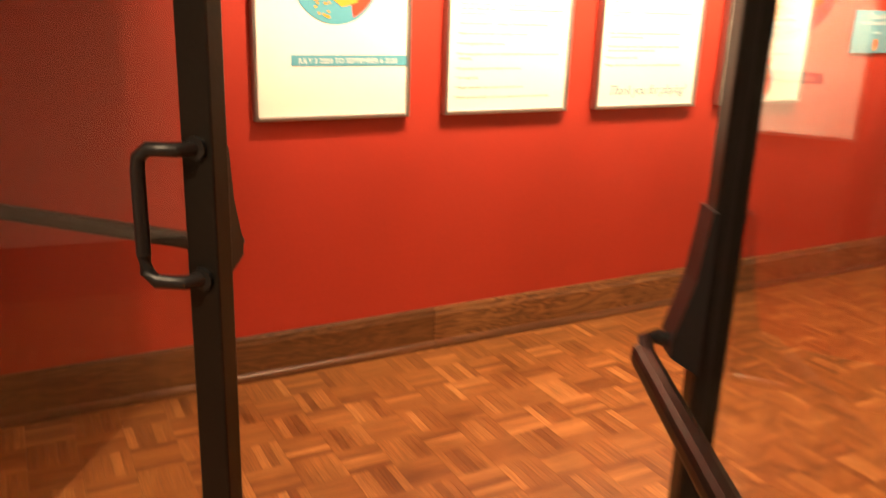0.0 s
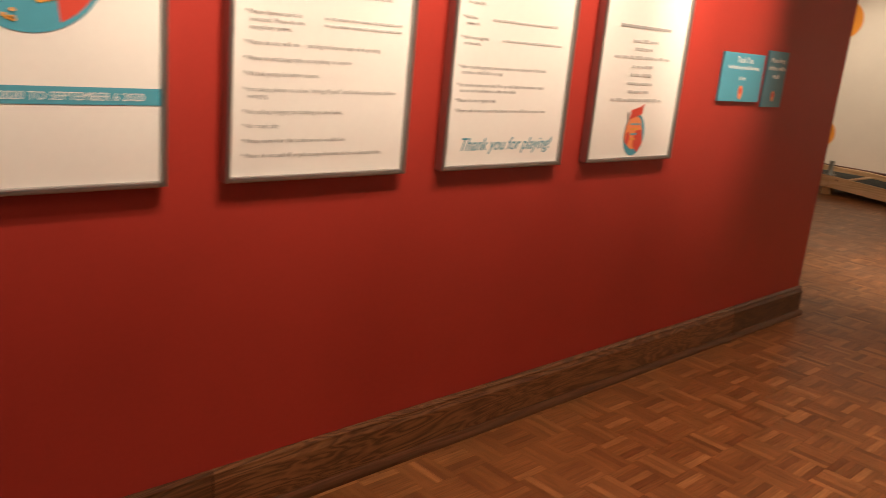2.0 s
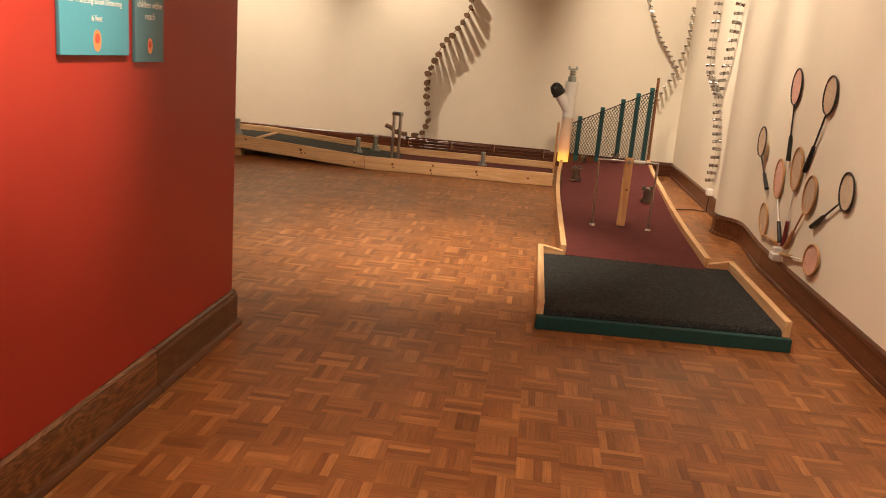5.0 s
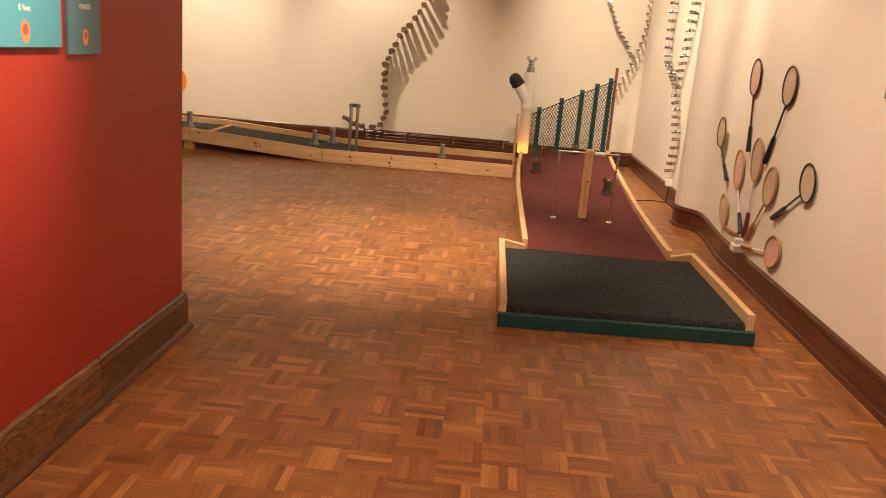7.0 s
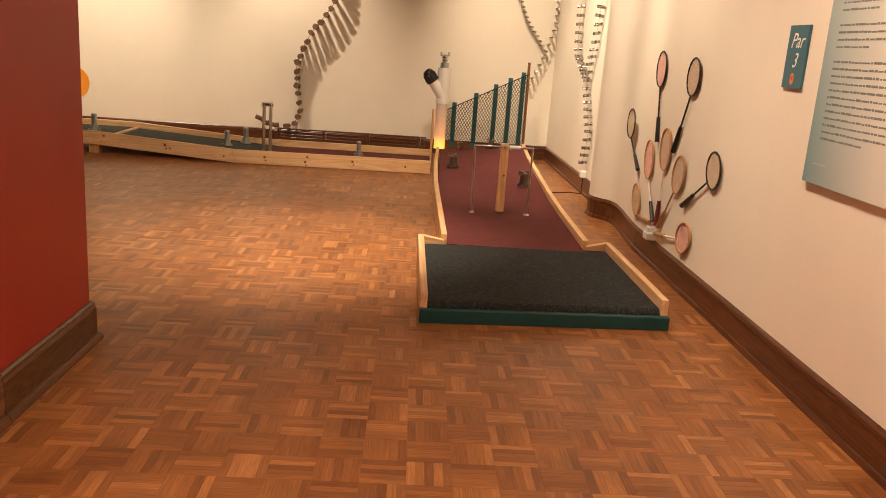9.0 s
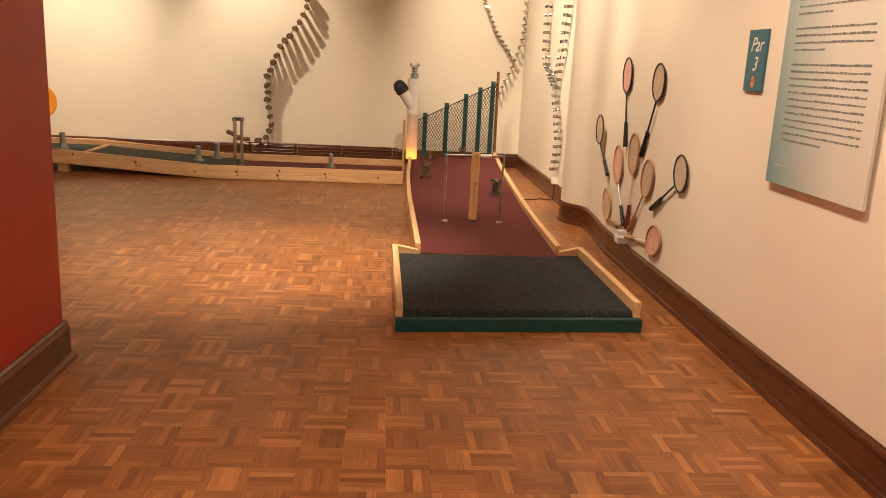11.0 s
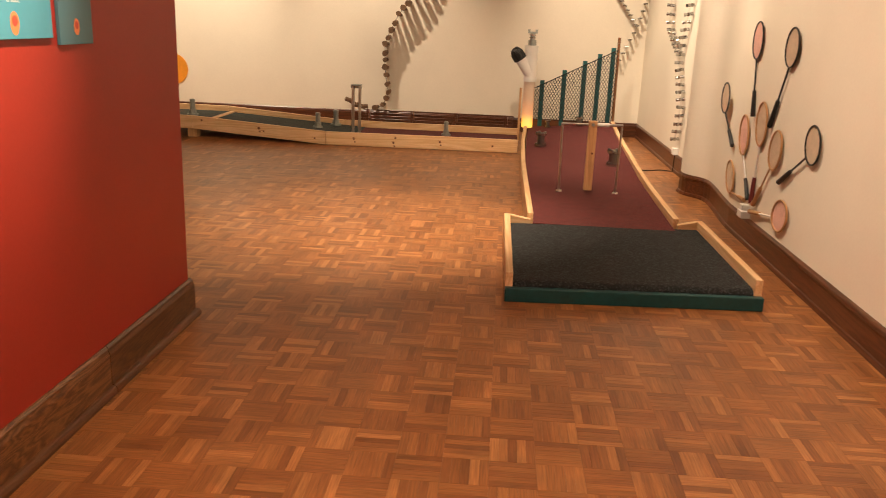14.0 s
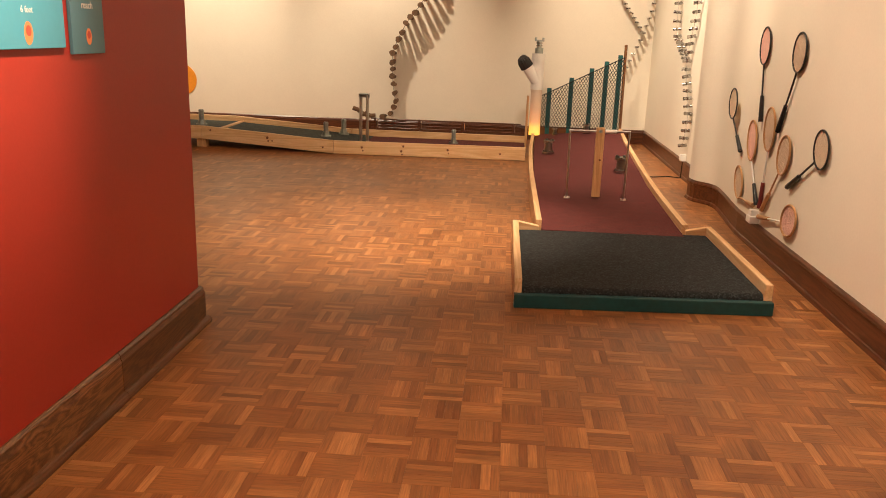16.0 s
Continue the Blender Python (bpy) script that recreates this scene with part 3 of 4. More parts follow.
for y, words, wd in RULES:
    lettering("rule_line", words, 0.0155, INK, p2, 0.045 if words[0] == "*" else 0.058, y + 0.012, ZF, squeeze=wd)
bars(p2, [(0.381, 0.25, 0.22), (0.398, 0.25, 0.22), (0.458, 0.42, 0.01)], 0.045, BARINK)
p3 = framed_poster(-3.327, -2.773, Z0, 0.88, "framed sheet of printed rules with teal closing line")
RULES3 = ((0.140, "* Player with lowest score has honor to tee off first on next hole", 0.46), (0.170, "* Please do not replay hole", 0.21),
          (0.199, "six on card and move to the next hole.", 0.29), (0.215, "* Six stroke limit per hole. Pick up ball after five strokes, mark", 0.46),
          (0.252, "continues until ball is in cup.", 0.22), (0.268, "* After reaching green, person nearest the hole putts first and", 0.46),
          (0.335, "or hazards.", 0.09), (0.351, "* Ball lands against", 0.14), (0.391, "where it", 0.07), (0.408, "* Ball lies", 0.09), (0.45, "No penalty.", 0.1))
for y, words, wd in RULES3:
    lettering("rule_line", words, 0.0155, INK, p3, 0.04 if words[0] == "*" else 0.055, y + 0.034, ZF, squeeze=wd)
bars(p3, [(0.386, 0.28, 0.17), (0.443, 0.3, 0.12)], 0.045, BARINK)
lettering("closing_line", "Thank you for playing!", 0.056, SCRIPT, p3, 0.07, 0.058, ZF, shear=0.42, squeeze=0.42)
p4 = framed_poster(-2.632, -2.08, Z0, 0.88, "framed credits sheet with small emblem below grey type")
for k, (y, wd) in enumerate(((0.22, 0.34), (0.25, 0.14), (0.28, 0.16), (0.31, 0.14), (0.34, 0.13), (0.372, 0.36), (0.402, 0.12), (0.43, 0.16))):
    tagged(part("text_line", word_row(0.276 - wd / 2, y, wd, ZF, 0.011, rnd), BARINK, p4), kind="stuff")
part("heading", bx((0.11, 0.478, ZF), (0.43, 0.488, ZF + 0.0006)), INK, p4)
fruit(p4, 0.285, 0.098, 0.066, ZF)


def wall_sign(base, y, z, w, h, material, label, lines, ey, es, shear=0.0):
    ob = panel(base, y, z, "wall_sign", label, "sign")
    ob = part("board", bx((0, 0, 0.001), (w, h, 0.012), 0.0015), material, ob)
    for words, size, ly, sq in lines:
        lettering("caption", words, size, PAPER, ob, w / 2, ly, 0.0126, "CENTER", shear, sq)
    part("emblem", disc(w / 2, ey, es, es * 1.5, 0.0122, 0.0128, 24), CORAL, ob)
    part("emblem_patch", disc(w / 2, ey + es * 0.3, es * 0.6, es * 0.7, 0.0128, 0.0134, 18), REDP, ob)
    return ob


wall_sign(ON_RED, -1.752, 1.168, 0.36, 0.205, TEAL, "teal wall sign asking for social distancing",
          (("Thank You", 0.036, 0.165, 0.14), ("for Practicing Social Distancing", 0.022, 0.138, 0.3), ("6 feet", 0.024, 0.092, 0.09)), 0.04, 0.02)
wall_sign(ON_RED, -1.355, 1.148, 0.19, 0.25, SLATE, "slate teal wall sign about keeping children near",
          (("Please keep", 0.03, 0.20, 0.15), ("children within", 0.03, 0.165, 0.16), ("reach", 0.03, 0.13, 0.08)), 0.05, 0.016)
par = wall_sign(ON_RIGHT, -0.155, 1.195, 0.175, 0.255, TEALD, "dark teal hole sign with white script on cream wall",
                (("Par", 0.085, 0.165, 0.12), ("3", 0.085, 0.085, 0.06)), 0.038, 0.016, 0.3)

# information panel
info = panel(ON_RIGHT, -0.505, 0.85, "information_panel", "large pale teal text panel mounted on cream wall", "sign")
INFO = mat("shaded_print", (0.62, 0.66, 0.62), 0.35, 0, 40, 0.02, 0)
nt = INFO.node_tree
tcn, sepn, rampn = nt.nodes.new("ShaderNodeTexCoord"), nt.nodes.new("ShaderNodeSeparateXYZ"), nt.nodes.new("ShaderNodeValToRGB")
addn = nt.nodes.new("ShaderNodeMath")
addn.operation, addn.inputs[1].default_value = "MULTIPLY_ADD", 0.35
nt.links.new(tcn.outputs["Generated"], sepn.inputs[0])
nt.links.new(sepn.outputs["Y"], addn.inputs[0])
nt.links.new(sepn.outputs["X"], addn.inputs[2])
nt.links.new(addn.outputs[0], rampn.inputs["Fac"])
rampn.color_ramp.elements[0].color = (0.15, 0.29, 0.31, 1)
rampn.color_ramp.elements[1].color = (0.66, 0.64, 0.58, 1)
rampn.color_ramp.elements[1].position = 0.75
nt.links.new(rampn.outputs["Color"], nt.nodes["Principled BSDF"].inputs["Base Color"])
info_board = part("panel_board", bx((0, 0, 0.012), (0.69, 1.0, 0.024), 0.001), INFO, info, "pale board shading to teal")
part("panel_mount", bx((0.03, 0.03, 0.0), (0.66, 0.97, 0.012)), WHITE, info)
rnd = random.Random(7)
y = 0.795
for count in (7, 4, 12):
    for k in range(count):
        wd = 0.53 if k < count - 1 else rnd.uniform(0.2, 0.42)
        tagged(part("text_line", word_row(0.085, y, wd, 0.0242, 0.0085, rnd), PRINT, info_board), kind="stuff")
        y -= 0.0258
    y -= 0.028
tagged(part("text_line", word_row(0.06, 0.075, 0.12, 0.0242, 0.005, rnd), BARINK, info_board), kind="stuff")

# ---- racquets on the right wall ----


def racquet(top, bottom, end, width, rim, strings, grip, shaft, rim_r=0.008, grip_len=0.45):
    """A racquet flat on the wall: head from bottom to top, shaft and grip to the end; pairs are along the wall and up."""
    ob = panel(ON_RIGHT, end[0], end[1], "racquet", "", "racquet", "racquets on the wall")
    q = lambda p, z: Vector((-(p[0] - end[0]), p[1] - end[1], z))
    t, b, e = q(top, 0.015), q(bottom, 0.015), Vector((0, 0, 0.015))
    c, ax = (t + b) / 2, (t - b)
    L = ax.length / 2
    ax.normalize()
    side = Vector((ax.y, -ax.x, 0))
    ring = [c + ax * (L * math.cos(a)) + side * (width / 2 * math.sin(a)) for a in [k * math.tau / 28 for k in range(28)]]
    rim_ob = part("rim", tube(ring, rim_r, 8, True), rim, ob, "", True)
    bm = bmesh.new()
    n = 9
    for k in range(1, n):
        f = -1 + 2 * k / n
        s = math.sqrt(1 - f * f)
        add_rod(bm, c + ax * (L * f) - side * (width / 2 * s), c + ax * (L * f) + side * (width / 2 * s), 0.0007, seg=4)
        add_rod(bm, c + side * (width / 2 * f) - ax * (L * s), c + side * (width / 2 * f) + ax * (L * s), 0.0007, seg=4)
    tagged(part("string_mesh", bm, strings, rim_ob), kind="stuff")
    bmw = bmesh.new()
    vs = [bmw.verts.new(v + Vector((0, 0, -0.004))) for v in ring]
    vt = [bmw.verts.new(v + Vector((0, 0, -0.002))) for v in ring]
    bmw.faces.new(vs)
    bmw.faces.new(vt)
    part("string_bed", bmw, strings, rim_ob, "dense woven string bed")
    g = e + (b - e) * grip_len
    part("shaft", rod(b, g, 0.0055), shaft, ob, "", True)
    part("grip", rod(g, e, 0.011, 0.0145), grip, ob, "", True)
    return ob


RQ = [((1.61, 1.33), (1.57, 1.11), (1.49, 0.77), 0.19, BLACK, PINK, BLACK, BLACK, "black badminton racquet with pink strings and banded grip"),
      ((0.96, 1.30), (0.97, 1.09), (1.15, 0.75), 0.20, BLACK, TAN, BLACK, BLACK, "black badminton racquet with pale strings"),
      ((2.19, 0.92), (2.11, 0.73), (1.84, 0.54), 0.19, BLACK, TAN, BLACK, BLACK, "small black racquet on the curved wall"),
      ((1.65, 0.76), (1.57, 0.52), (1.36, 0.28), 0.18, ASH, PINK, BLACK, WHITE, "pale wooden racquet with pink strings and black grip"),
      ((1.32, 0.87), (1.27, 0.62), (1.29, 0.27), 0.19, ASH, TAN, MAR2, WHITE, "wooden racquet with a maroon grip"),
      ((0.95, 0.74), (1.03, 0.53), (1.24, 0.27), 0.19, ASH, TAN, ASH, ASH, "varnished wooden racquet with tan strings"),
      ((0.40, 0.81), (0.52, 0.67), (0.86, 0.48), 0.20, BLACK, TAN, BLACK, BLACK, "black racquet leaning outward with thick grip"),
      ((1.86, 0.43), (1.72, 0.25), (1.42, 0.26), 0.16, ASH, TAN, ASH, ASH, "wooden racquet fanned low beside the bracket"),
      ((0.66, 0.34), (0.88, 0.28), (1.28, 0.22), 0.17, ASH, PINK, ASH, WHITE, "wooden racquet with pink strings lying low")]
for top, bottom, end, w, rim, st, grip, shaft, label in RQ:
    tagged(racquet(top, bottom, end, w, rim, st, grip, shaft, 0.0065 if rim is ASH else 0.005), label)
br = thing("racquet_bracket", (-0.035, 1.34, 0.168), "white plastic bracket on the baseboard holding racquets", "bracket")
part("bracket_block", bx((-0.025, -0.045, 0), (0.034, 0.045, 0.045), 0.006), WHITE, br)
part("bracket_block", bx((-0.015, -0.015, 0.04), (0.034, 0.04, 0.08), 0.006), WHITE, br)

# ---- mini-golf hole: tee box ----
tee = thing("tee_box", (0, 0, 0), "low plywood tee box with charcoal carpet and green front board", "golf hole")
FL, FR, BL, BRC = Vector((-1.49, 0, 0)), Vector((-0.276, 0.084, 0)), Vector((-1.50, 1.17, 0)), Vector((-0.295, 1.25, 0))


def plank(a, b, z0, z1, inward, thick=0.036, za=None, zb=None, base_b=None):
    """An upright board from a to b in plan; za, zb override the top's height at the ends."""
    i = Vector(inward).normalized() * thick
    a, b = Vector(a), Vector(b)
    ta, tb = (z1 if za is None else za), (z1 if zb is None else zb)
    z0b = z0 if base_b is None else base_b
    bm = solid([(a.x, a.y, z0), (b.x, b.y, z0b), (b.x + i.x, b.y + i.y, z0b), (a.x + i.x, a.y + i.y, z0)],
               [(a.x, a.y, ta), (b.x, b.y, tb), (b.x + i.x, b.y + i.y, tb), (a.x + i.x, a.y + i.y, ta)])
    bmesh.ops.bevel(bm, geom=list(bm.edges), offset=0.003, segments=1, affect="EDGES")
    return bm


d = (FR - FL).normalized()
nrm = Vector((-d.y, d.x, 0))
part("front_board", plank(FL - nrm * 0.036, FR - nrm * 0.036, 0.0, 0.066, nrm), GREEN, tee, "dark green painted front board")
part("side_board", plank(FL, BL, 0.0, 0.15, (1, 0, 0), za=0.135), PINE_Y, tee, "raw pine side board")
part("side_board", plank(FR, BRC, 0.0, 0.15, (-1, 0, 0), za=0.145), PINE_Y, tee, "raw pine side board")
part("back_board", plank(BL + Vector((0.036, 0, 0)), BL + Vector((0.16, 0.008, 0)), 0.0, 0.15, (0, -1, 0), zb=0.125), PINE_X, tee)
part("back_board", plank(BRC - Vector((0.036, 0, 0)), BRC - Vector((0.155, 0.01, 0)), 0.0, 0.15, (0, -1, 0), zb=0.125), PINE_X, tee)
bm = solid([(-1.452, 0.004, 0.0), (-0.314, 0.084, 0.0), (-0.333, 1.215, 0.0), (-1.462, 1.13, 0.0)],
           [(-1.452, 0.004, 0.092), (-0.314, 0.084, 0.092), (-0.333, 1.215, 0.10), (-1.462, 1.13, 0.10)])
front = [e for e in bm.edges if all(v.co.z > 0.05 and v.co.y < 0.5 for v in e.verts)]
bmesh.ops.bevel(bm, geom=front, offset=0.035, segments=5, profile=0.5, affect="EDGES")
part("carpet", bm, CHAR, tee, "charcoal speckled carpet rolled over at the front", True)

# ---- mini-golf hole: banked fairway ----
fair = thing("golf_fairway", (0, 0, 0), "maroon felt fairway between pine boards rising and banking", "golf hole")
SEC = ((1.16, -1.32, 0.100, -0.47, 0.100), (2.0, -1.325, 0.098, -0.45, 0.105), (2.7, -1.325, 0.095, -0.435, 0.118), (3.1, -1.32, 0.094, -0.425, 0.135),
       (3.7, -1.305, 0.10, -0.41, 0.165), (4.4, -1.285, 0.125, -0.38, 0.205), (5.4, -1.25, 0.172, -0.345, 0.255))
bm = bmesh.new()
rows = []
for y, xl, zl, xr, zr in SEC:
    rows.append([bm.verts.new((xl + (xr - xl) * k / 6, y, zl + (zr - zl) * (k / 6) ** 1.3)) for k in range(7)] + [bm.verts.new((xr, y, 0.03)), bm.verts.new((xl, y, 0.03))])
for a, b in zip(rows, rows[1:]):
    for k in range(9):
        bm.faces.new((a[k], a[(k + 1) % 9], b[(k + 1) % 9], b[k]))
bm.faces.new(rows[0])
bm.faces.new(rows[-1][::-1])
part("felt", bm, MAROON, fair, "maroon felt playing surface", True)


def edge_board(pts, inward, base):
    """A board following points of (x, y, top)."""
    bm = bmesh.new()
    rings = []
    for x, y, z in pts:
        rings.append([bm.verts.new((x, y, base)), bm.verts.new((x, y, z)), bm.verts.new((x + inward, y, z)), bm.verts.new((x + inward, y, base))])
    for a, b in zip(rings, rings[1:]):
        for k in range(4):
            bm.faces.new((a[k], a[(k + 1) % 4], b[(k + 1) % 4], b[k]))
    bm.faces.new(rings[0][::-1])
    bm.faces.new(rings[-1])
    return bm


part("edge_board", edge_board([(-1.358, 1.18, 0.155), (-1.362, 2.7, 0.148), (-1.36, 3.1, 0.142)], 0.035, 0.0), PINE_Y, fair, "raw pine edge board")
part("edge_board", edge_board([(-1.36, 3.104, 0.142), (-1.35, 3.8, 0.137), (-1.335, 4.45, 0.15), (-1.29, 5.4, 0.20)], 0.035, 0.0), PINE_Y, fair, "raw pine edge board")
part("edge_board", edge_board([(-0.432, 1.26, 0.15), (-0.415, 2.2, 0.15), (-0.405, 2.75, 0.165)], -0.036, 0.0), PINE_Y, fair, "raw pine edge board")
part("edge_board", edge_board([(-0.405, 2.754, 0.165), (-0.39, 3.2, 0.175), (-0.37, 4.0, 0.21), (-0.345, 4.7, 0.235), (-0.31, 5.4, 0.27)], -0.036, 0.0), PINE_Y, fair, "raw pine edge board")

gate = thing("swing_gate", (-0.90, 2.185, 0.10), "steel rod gate with a hanging pine pendulum board", "golf obstacle")
part("upright", rod((-0.205, 0, 0), (-0.215, 0, 0.49), 0.008), STEEL, gate, "", True)
part("upright", rod((0.20, 0, 0.008), (0.205, 0, 0.495), 0.008), STEEL, gate, "", True)
for x in (-0.205, 0.20):
    part("flange", rod((x, 0, 0.002), (x, 0, 0.014), 0.024, 0.02), CHROME, gate, "", True)
part("crossbar", rod((-0.22, 0, 0.49), (0.212, 0, 0.495), 0.009), STEEL, gate, "", True)
part("sleeve", rod((0.035, 0, 0.493), (0.115, 0, 0.494), 0.015), WHITE, gate, "white plastic sleeve", True)
pend = part("pendulum_board", bx((-0.03, -0.018, 0.02), (0.03, 0.018, 0.52), 0.006), PINE_Z, gate, "knotty pine pendulum board")
part("knot", rod((0.008, -0.0192, 0.29), (0.008, -0.017, 0.29), 0.008), KNOT, pend)
part("bolt_head", rod((0.0, -0.03, 0.494), (0.0, -0.016, 0.494), 0.013, seg=6), ZINC, pend)


def spool(place, label, s=1.0, turn=0, lean=0):
    """A chrome bumper: two flanges joined by a narrow neck."""
    ob = new("bumper_spool")
    ob.matrix_basis = pose(*place, lean, 0, turn)
    tagged(ob, label, "golf obstacle", "chrome bumpers")
    for z in (0.0, 0.085):
        part("flange", rod((0, 0, z * s), (0, 0, (z + 0.016) * s), 0.045 * s, seg=18), CLAMP, ob, "", True)
        for k in range(4):
            a = k * math.tau / 4 + 0.4
            x, y = 0.034 * s * math.cos(a), 0.034 * s * math.sin(a)
            part("nut", rod((x, y, (z + 0.016) * s), (x, y, (z + 0.026) * s), 0.009 * s, seg=6), GUNMETAL, ob)
    part("neck", rod((0, 0, 0.016 * s), (0, 0, 0.085 * s), 0.03 * s), GUNMETAL, ob, "", True)
    return ob


spool((-1.155, 4.22, 0.132), "chrome flanged bumper on the maroon felt", 1.25)
spool((-0.585, 3.25, 0.132), "chrome flanged bumper near the banked edge", 1.3, 30)
spool((-0.70, 5.30, 0.222), "chrome flanged bumper below the net fence", 0.9, 20, 0)
spool((-1.04, 5.28, 0.185), "chrome flanged bumper below the net fence", 0.7, 50, 0)

# pipe column with side branch
pipe = thing("pipe_column", (-1.265, 5.33, 0.172), "white plastic pipe column glowing amber at its foot", "golf obstacle")
part("lit_pipe", rod((0, 0, 0.0), (0.0, 0, 0.50), 0.06, seg=28), GLOW, pipe, "pipe glowing amber from inside", True)
part("collar", rod((0, 0, 0.49), (0, 0, 0.545), 0.07, seg=28), WHITE, pipe, "", True)
part("upper_pipe", rod((0, 0, 0.54), (0, 0, 0.86), 0.066, seg=28), WHITE, pipe, "white plastic pipe", True)
part("collar", rod((0, 0, 0.80), (0, 0, 0.87), 0.071, seg=28), WHITE, pipe, "", True)
branch = part("branch_pipe", rod((0.0, -0.01, 0.56), (-0.135, -0.05, 0.755), 0.058, seg=24), WHITE, pipe, "", True)
tip, lean = Vector((-0.142, -0.052, 0.765)), Vector((-0.135, -0.04, 0.195)).normalized()
cap = part("branch_cap", rod(tip - lean * 0.05, tip + lean * 0.035, 0.066, 0.062, 20), BLACK, branch, "black ribbed rubber end cap", True)
dome = bmesh.new()
bmesh.ops.create_uvsphere(dome, u_segments=18, v_segments=10, radius=0.060, matrix=Matrix.Translation(tip + lean * 0.03))
part("cap_dome", dome, BLACK, branch, "", True)
across, up_way = lean.cross(Vector((0, 1, 0))).normalized(), lean.cross(lean.cross(Vector((0, 1, 0)))).normalized()
for k in range(14):
    a = k * math.tau / 14
    out = across * math.cos(a) + up_way * math.sin(a)
    part("cap_rib", tube([tip - lean * 0.048 + out * 0.067, tip + lean * 0.03 + out * 0.064, tip + lean * 0.075 + out * 0.042], 0.005, 5), BLACK, branch)
part("cap_ring", tube([(-0.165 + 0.02 * math.cos(a), -0.06, 0.835 + 0.02 * math.sin(a)) for a in [k * math.tau / 12 for k in range(12)]], 0.004, 6, True), STEEL, branch)
part("top_plug", rod((0, 0, 0.87), (0, 0, 0.925), 0.045), ZINC, pipe, "", True)
part("top_neck", rod((0, 0, 0.925), (0, 0, 1.0), 0.026), ZINC, pipe, "", True)
part("top_flange", bx((-0.052, -0.02, 0.995), (0.052, 0.02, 1.012), 0.004), ZINC, pipe)
for x in (-0.04, 0.04):
    part("top_nut", rod((x, 0, 1.01), (x, 0, 1.035), 0.014, seg=6), ZINC, pipe)
for z in (0.945, 0.972):
    part("neck_ring", rod((0, 0, z), (0, 0, z + 0.012), 0.034, seg=14), CLAMP, pipe, "", True)
part("back_slat", bx((-0.10, 0.0, -0.16), (-0.075, 0.03, 0.42), 0.003), PINE_Z, pipe)

# net fence
fence = thing("net_fence", (-1.23, 5.42, 0.0), "green post fence with black diamond net rising aslant", "fence")
FX = (0.107, 0.34, 0.551, 0.705, 0.844)
ftop = lambda x: 0.578 + x * 0.507
for x in FX:
    part("post", bx((x - 0.024, -0.014, 0.0), (x + 0.024, 0.014, ftop(x) + 0.045), 0.004), POST, fence, "green painted post")
part("pole", rod((0.905, 0.0, 0.0), (0.893, 0.0, 1.16), 0.016), BASE_Y, fence, "brown wooden end pole", True)
part("net_cord", tube([(-0.03, -0.018, ftop(-0.03)), (0.89, -0.018, ftop(0.89))], 0.006, 6), NETM, fence)
bm = bmesh.new()
lo = 0.24
step = 0.05
for sgn in (1, -1):
    k = -40
    while k < 60:
        c = k * step
        pts = []
        for x in np.linspace(-0.03, 0.89, 90):
            z = lo + sgn * 1.6 * (x - 0.4) + c
            if lo <= z <= ftop(x):
                pts.append((float(x), float(z)))
        if len(pts) > 1:
            add_rod(bm, (pts[0][0], -0.018, pts[0][1]), (pts[-1][0], -0.018, pts[-1][1]), 0.0033, seg=4)
        k += 1
part("net", bm, NETM, fence, "black diamond mesh net")
part("foot_rail", bx((-0.04, -0.012, 0.17), (0.88, 0.012, 0.26), 0.003), BASE_X, fence)

# ---- mini-golf hole: return trough ----
tr = thing("golf_trough", (0, 0, 0), "long pine-sided putting trough with maroon felt and turf ramp", "golf hole")
YF, YB = 4.47, 5.40
tf1 = part("front_board", plank((-1.365, YF + 0.05, 0), (-3.305, YF - 0.03, 0), 0.003, 0.135, (0, 1, 0)), PINE_X, tr, "knotty pine front board")
tf2 = part("front_board", plank((-3.311, YF - 0.03, 0), (-4.695, YF + 0.015, 0), 0.003, 0.135, (0, 1, 0), zb=0.222, base_b=0.09), PINE_X, tr, "knotty pine front board rising as a ramp")
part("front_board", plank((-4.699, YF + 0.015, 0), (-6.6, YF + 0.05, 0), 0.09, 0.222, (0, 1, 0), zb=0.235, base_b=0.10), PINE_X, tr, "knotty pine front board")
part("back_board", plank((-1.345, YB, 0), (-3.3, YB + 0.02, 0), 0.003, 0.145, (0, -1, 0)), PINE_X, tr, "raw pine back board")
part("back_board", plank((-3.304, YB + 0.02, 0), (-4.615, YB, 0), 0.003, 0.145, (0, -1, 0), zb=0.238, base_b=0.09), PINE_X, tr, "raw pine back board")
part("back_board", plank((-4.619, YB, 0), (-6.6, YB, 0), 0.09, 0.238, (0, -1, 0), zb=0.245, base_b=0.10), PINE_X, tr, "raw pine back board")
part("felt", bx((-3.05, YF + 0.05, 0.02), (-1.365, YB - 0.038, 0.075)), MAROON, tr, "maroon felt bed")
part("turf", solid([(-4.535, YF + 0.058, 0.095), (-3.052, YF + 0.01, 0.02), (-3.052, YB - 0.025, 0.02), (-4.535, YB - 0.04, 0.095)],
                   [(-4.535, YF + 0.058, 0.172), (-3.052, YF + 0.01, 0.076), (-3.052, YB - 0.025, 0.076), (-4.535, YB - 0.04, 0.172)]), TURF, tr, "grey-green turf ramp")
part("turf", bx((-6.6, YF + 0.09, 0.11), (-4.577, YB - 0.04, 0.18)), TURF, tr, "grey-green turf")
part("cross_strip", bx((-4.577, YF + 0.06, 0.11), (-4.535, YB - 0.04, 0.188), 0.003), PINE_Y, tr)
